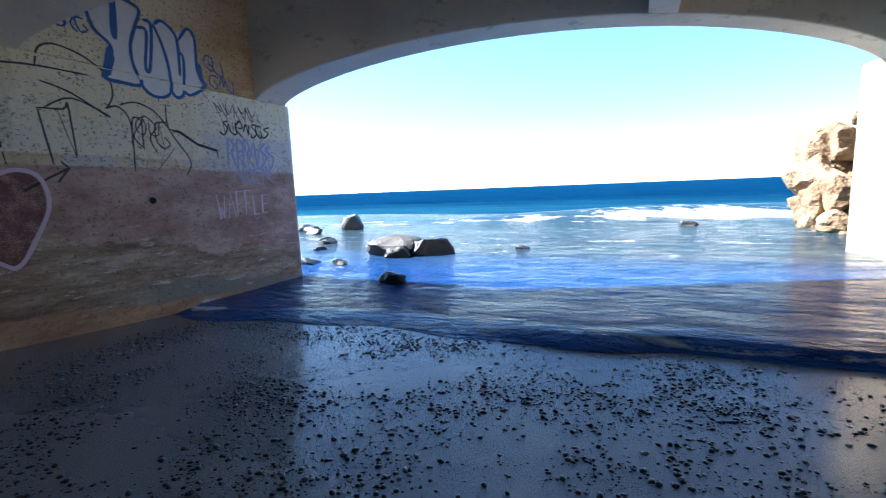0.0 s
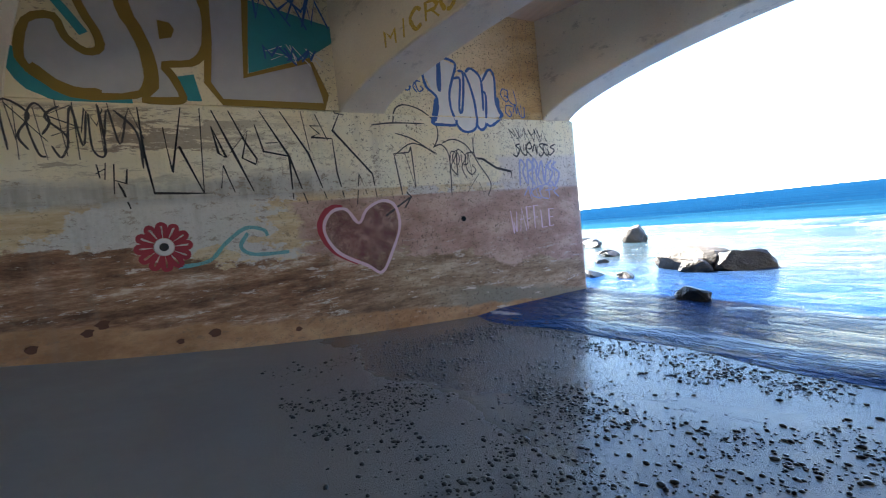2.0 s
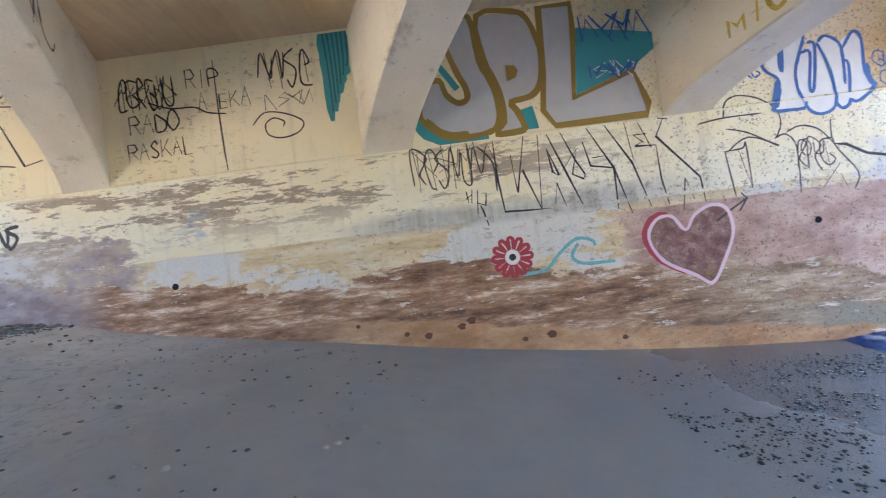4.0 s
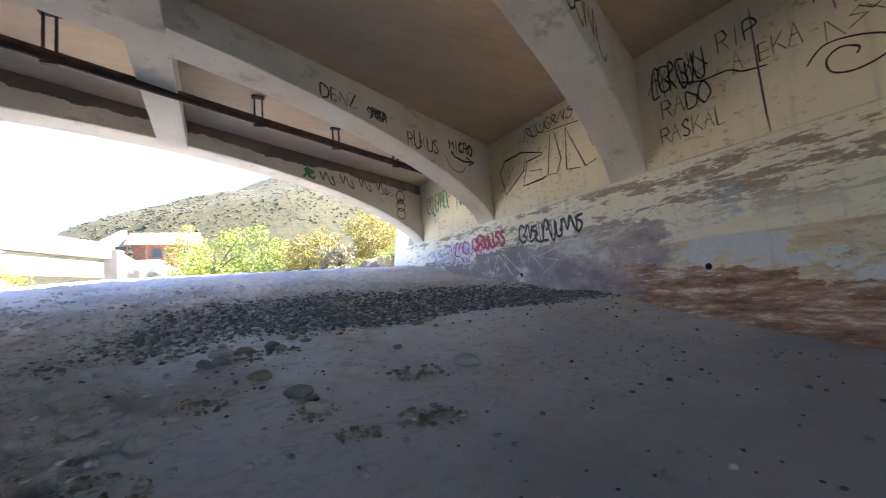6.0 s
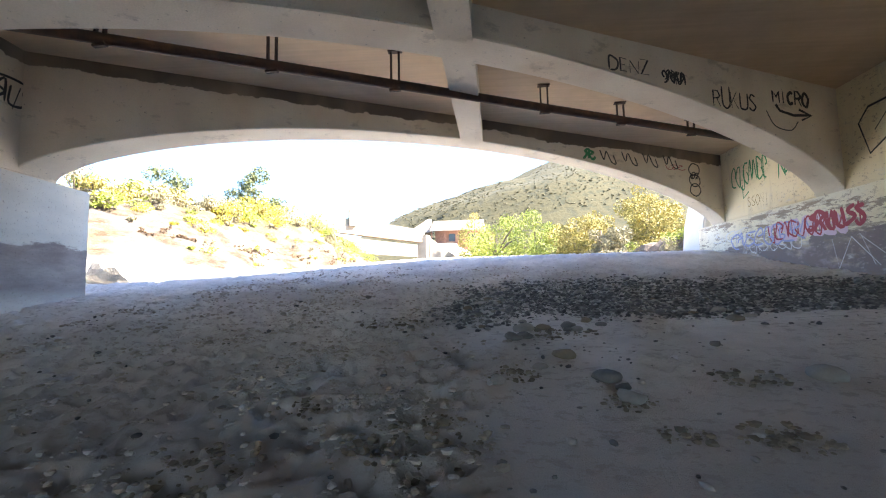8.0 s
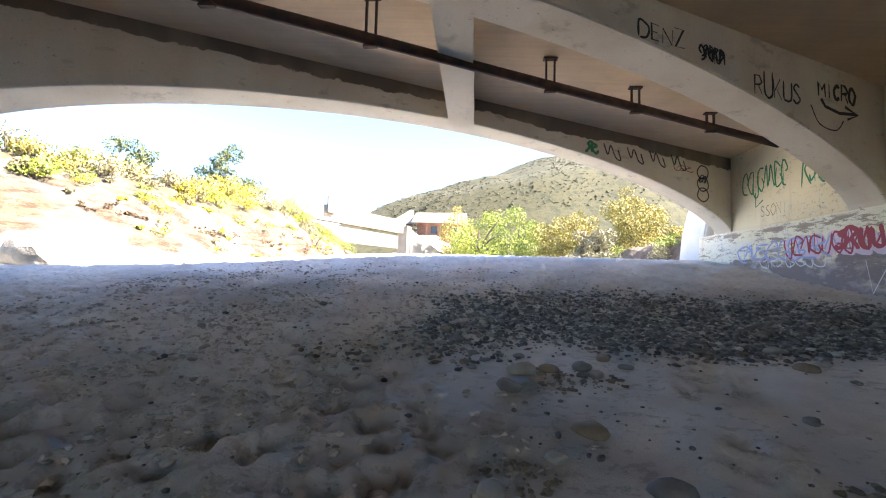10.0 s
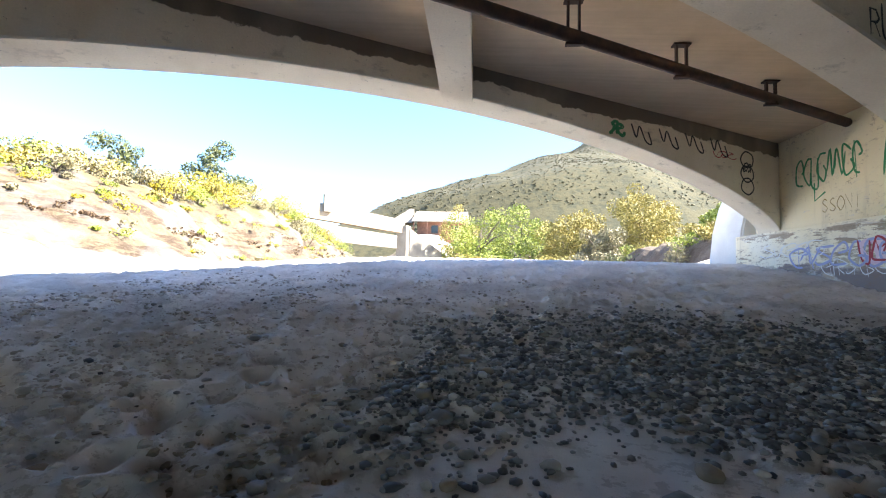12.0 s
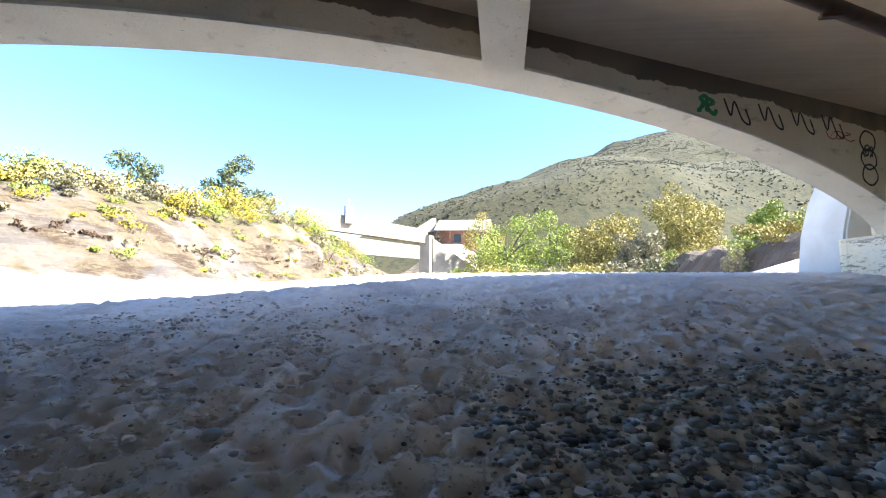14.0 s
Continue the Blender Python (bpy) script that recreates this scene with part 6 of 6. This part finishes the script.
def hill_z(x, y):
    g = 6 * noise.noise(Vector((x * 0.018, y * 0.018, 0))) + 3.0 * noise.noise(Vector((x * 0.05, y * 0.05, 3))) + 0.8 * noise.noise(Vector((x * 0.2, y * 0.2, 5)))
    peaks = (bell(x, y, -52, -235, 66, 0.44, 26), bell(x, y, -112, -320, 110, 0.52, 16), bell(x, y, -122, -212, 58, 0.42, 25))
    top = max(peaks)
    z = top + 3.0 * math.log(sum(math.exp((p - top) / 3.0) for p in peaks))
    return (max(z + g, 0) + 1) * smooth(-88, -150, y) - 1


hill = part("hill", grid_mesh(list(np.arange(-420, 121, 4.0)), list(np.arange(-520, -85, 4.0)), hill_z), hill_material("chaparral", (0.036, 0.032, 0.010), (0.048, 0.041, 0.014), (0.018, 0.020, 0.006)), smooth_shade=True)
tagged(hill, "brush-covered coastal hills behind the creek", "hill", kind="structure")
rs = np.random.RandomState(77)
V, Fc = [], []
for i in range(42000):
    x, y = rs.uniform(-190, 40), rs.uniform(-330, -130)
    if noise.noise(Vector((x * 0.03, y * 0.03, 6))) + rs.uniform(-0.6, 0.6) < -0.15:
        continue
    r = rs.uniform(0.17, 0.38) * (1 + (rs.uniform() > 0.99) * 0.8)
    v = ICO1[0] * np.array([r, r, r * 0.7]) * (1 + rs.uniform(-0.3, 0.3, (len(ICO1[0]), 1))) + np.array([x, y, hill_z(x, y) + 0.2 * r])
    Fc.append(ICO1[1] + len(ICO1[0]) * len(V))
    V.append(v)
me = bpy.data.meshes.new("hill_scrub")
me.from_pydata(np.concatenate(V).tolist(), [], np.concatenate(Fc).tolist())
me.materials.append(leaf_material("scrub", (0.044, 0.041, 0.014), (0.054, 0.047, 0.017), (0.063, 0.053, 0.02)))
tagged(new("hill_scrub", me), "low grey-green scrub dotting the hillsides", "scrub", kind="stuff")
# the ridge's blue-grey colour has the distance haze painted in
far = part("backdrop", grid_mesh(list(np.arange(-320, 321, 20.0)), list(np.arange(-900, -480, 20.0)), lambda x, y: bell(x, y, -10, -620, 128, 0.45, 40) + 6 * noise.noise(Vector((x * 0.01, y * 0.01, 0))) - 5), hill_material("haze_blue_chaparral", (0.035, 0.046, 0.048), (0.052, 0.06, 0.058), (0.022, 0.03, 0.032)), smooth_shade=True)
tagged(far, "far ridge behind the hills, tinted blue for haze", "hill", kind="structure")
# dirt bank beyond the wing wall
DIRT = grainy("dirt_bank", (0.11, 0.075, 0.05), (0.18, 0.13, 0.09), 1.0, 0.95, 6, 0.8, 0, 0.1)


def bank_z(x, y):
    return 0.8 + 3.3 * smooth(-9.2, -12.5, x) * smooth(-24.5, -27.5, y) + 0.4 * noise.noise(Vector((x * 0.8, y * 0.8, 0)))


for i in range(26):
    x, y = rnd.uniform(-20, -9.6), rnd.uniform(-33, -26)
    k, lab = rnd.choice(((LEAF_OLIVE, "yellow-green bush on the dirt bank"), (LEAF_OLIVE, "yellow-green bush on the dirt bank"), (LEAF_GREY, "dry brown bush on the dirt bank"), (LEAF_GREEN, "green bush on the dirt bank")))
    h = rnd.uniform(0.7, 1.7)
    shrub((x, y, bank_z(x, y)), h, h * rnd.uniform(1.2, 1.8), k, lab, 700 + i, 700, 0.075, "bushes on the dirt bank")
bank = part("dirt_bank", grid_mesh(list(np.arange(-34, -8.0, 0.5)), list(np.arange(-40, -24, 0.5)), bank_z), DIRT)
tagged(bank, "eroded brown dirt bank behind the pier", "bank", kind="structure")

# ---- far road bridge and house ----
PALE = grainy("pale_far_concrete", (0.24, 0.21, 0.17), (0.32, 0.28, 0.23), 0.6, 0.85)
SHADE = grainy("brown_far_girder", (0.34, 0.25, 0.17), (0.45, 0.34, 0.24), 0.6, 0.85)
road_bridge = tagged(empty("road_bridge", (16, -62, 8)), "pale concrete road bridge crossing the creek upstream", "bridge")


def slab(name, a, b, width, z0, z1, mat, parent, z0b=None, z1b=None):
    """A straight beam between two plan points; the second pair of heights is for its far end."""
    a, b = Vector((*a, 0)), Vector((*b, 0))
    n = (b - a).normalized().cross(Vector((0, 0, 1))) * width / 2
    z0b, z1b = (z0 if z0b is None else z0b), (z1 if z1b is None else z1b)
    o = parent.location
    bm = bmesh.new()
    prism(bm, [p - o for p in (a - n + Vector((0, 0, z0)), b - n + Vector((0, 0, z0b)), b + n + Vector((0, 0, z0b)), a + n + Vector((0, 0, z0)))],
          [p - o for p in (a - n + Vector((0, 0, z1)), b - n + Vector((0, 0, z1b)), b + n + Vector((0, 0, z1b)), a + n + Vector((0, 0, z1)))])
    bmesh.ops.recalc_face_normals(bm, faces=bm.faces)
    return part(name, bm, mat, parent)


slab("parapet", (24, -54), (10.6, -66.2), 0.3, 9.7, 10.9, PALE, road_bridge, 8.7, 9.5)
slab("girder", (24, -54.6), (10.6, -66.8), 1.2, 8.7, 9.65, SHADE, road_bridge, 7.6, 8.7)
slab("lower_beam", (24, -54.2), (11.6, -65.5), 0.5, 6.0, 8.2, PALE, road_bridge, 5.4, 7.2)
slab("pillar", (10.0, -66.5), (11.5, -66.9), 1.6, 1.5, 8.75, PALE, road_bridge)
slab("wing_wall", (10.0, -66.9), (4.0, -71), 0.6, 1.0, 8.4, PALE, road_bridge, 1.0, 4.0)
slab("parapet_end", (18.6, -58.4), (19.4, -57.7), 0.5, 9.4, 11.6, PALE, road_bridge)
slab("lamp_post", (19.0, -58.2), (19.15, -58.1), 0.15, 11.6, 12.5, SHADE, road_bridge)
house = tagged(empty("house", (8.0, -97, 10.5)), "wooden house with a broad pale roof above the creek", "house")
WOOD = grainy("brown_boards", (0.22, 0.10, 0.06), (0.33, 0.16, 0.10), 2, 0.85)
ROOF = grainy("pale_shingles", (0.24, 0.205, 0.165), (0.33, 0.285, 0.235), 2, 0.9)
bm = bmesh.new()
box(bm, -5, 5.0, -3, 1.5, -1.5, 2.6)
part("wall", bm, WOOD, house)
bm = bmesh.new()
prism(bm, [(-6, 3.2, 2.3), (6.0, 3.2, 2.3), (5.6, -0.8, 4.9), (-5.6, -0.8, 4.9)], [(-6, 3.2, 2.5), (6.0, 3.2, 2.5), (5.6, -0.8, 5.1), (-5.6, -0.8, 5.1)])
prism(bm, [(-5.6, -0.8, 4.9), (5.6, -0.8, 4.9), (6, -4.8, 2.3), (-6, -4.8, 2.3)], [(-5.6, -0.8, 5.1), (5.6, -0.8, 5.1), (6, -4.8, 2.5), (-6, -4.8, 2.5)])
part("roof", bm, ROOF, house)
for x in (-5.6, -2.8, 0, 2.8, 5.6):
    bm = bmesh.new()
    box(bm, x - 0.12, x + 0.12, 2.7, 2.95, -1.5, 2.4)
    part("post", bm, WOOD, house)
for x in (-3.6, 0.6):
    bm = bmesh.new()
    box(bm, x, x + 1.4, 1.5, 1.56, 0.2, 1.8)
    part("window", bm, plain("dark_glass", (0.03, 0.035, 0.04), 0.15), house)
bm = bmesh.new()
prism(bm, [(6.2, 1.5, 2.3), (11.5, 1.5, 2.3), (11.5, -3, 2.3), (6.2, -3, 2.3)], [(6.2, -0.6, 5.6), (7.0, -0.6, 5.6), (7.0, -1.0, 5.6), (6.2, -1.0, 5.6)])
part("side_roof", bm, ROOF, house)
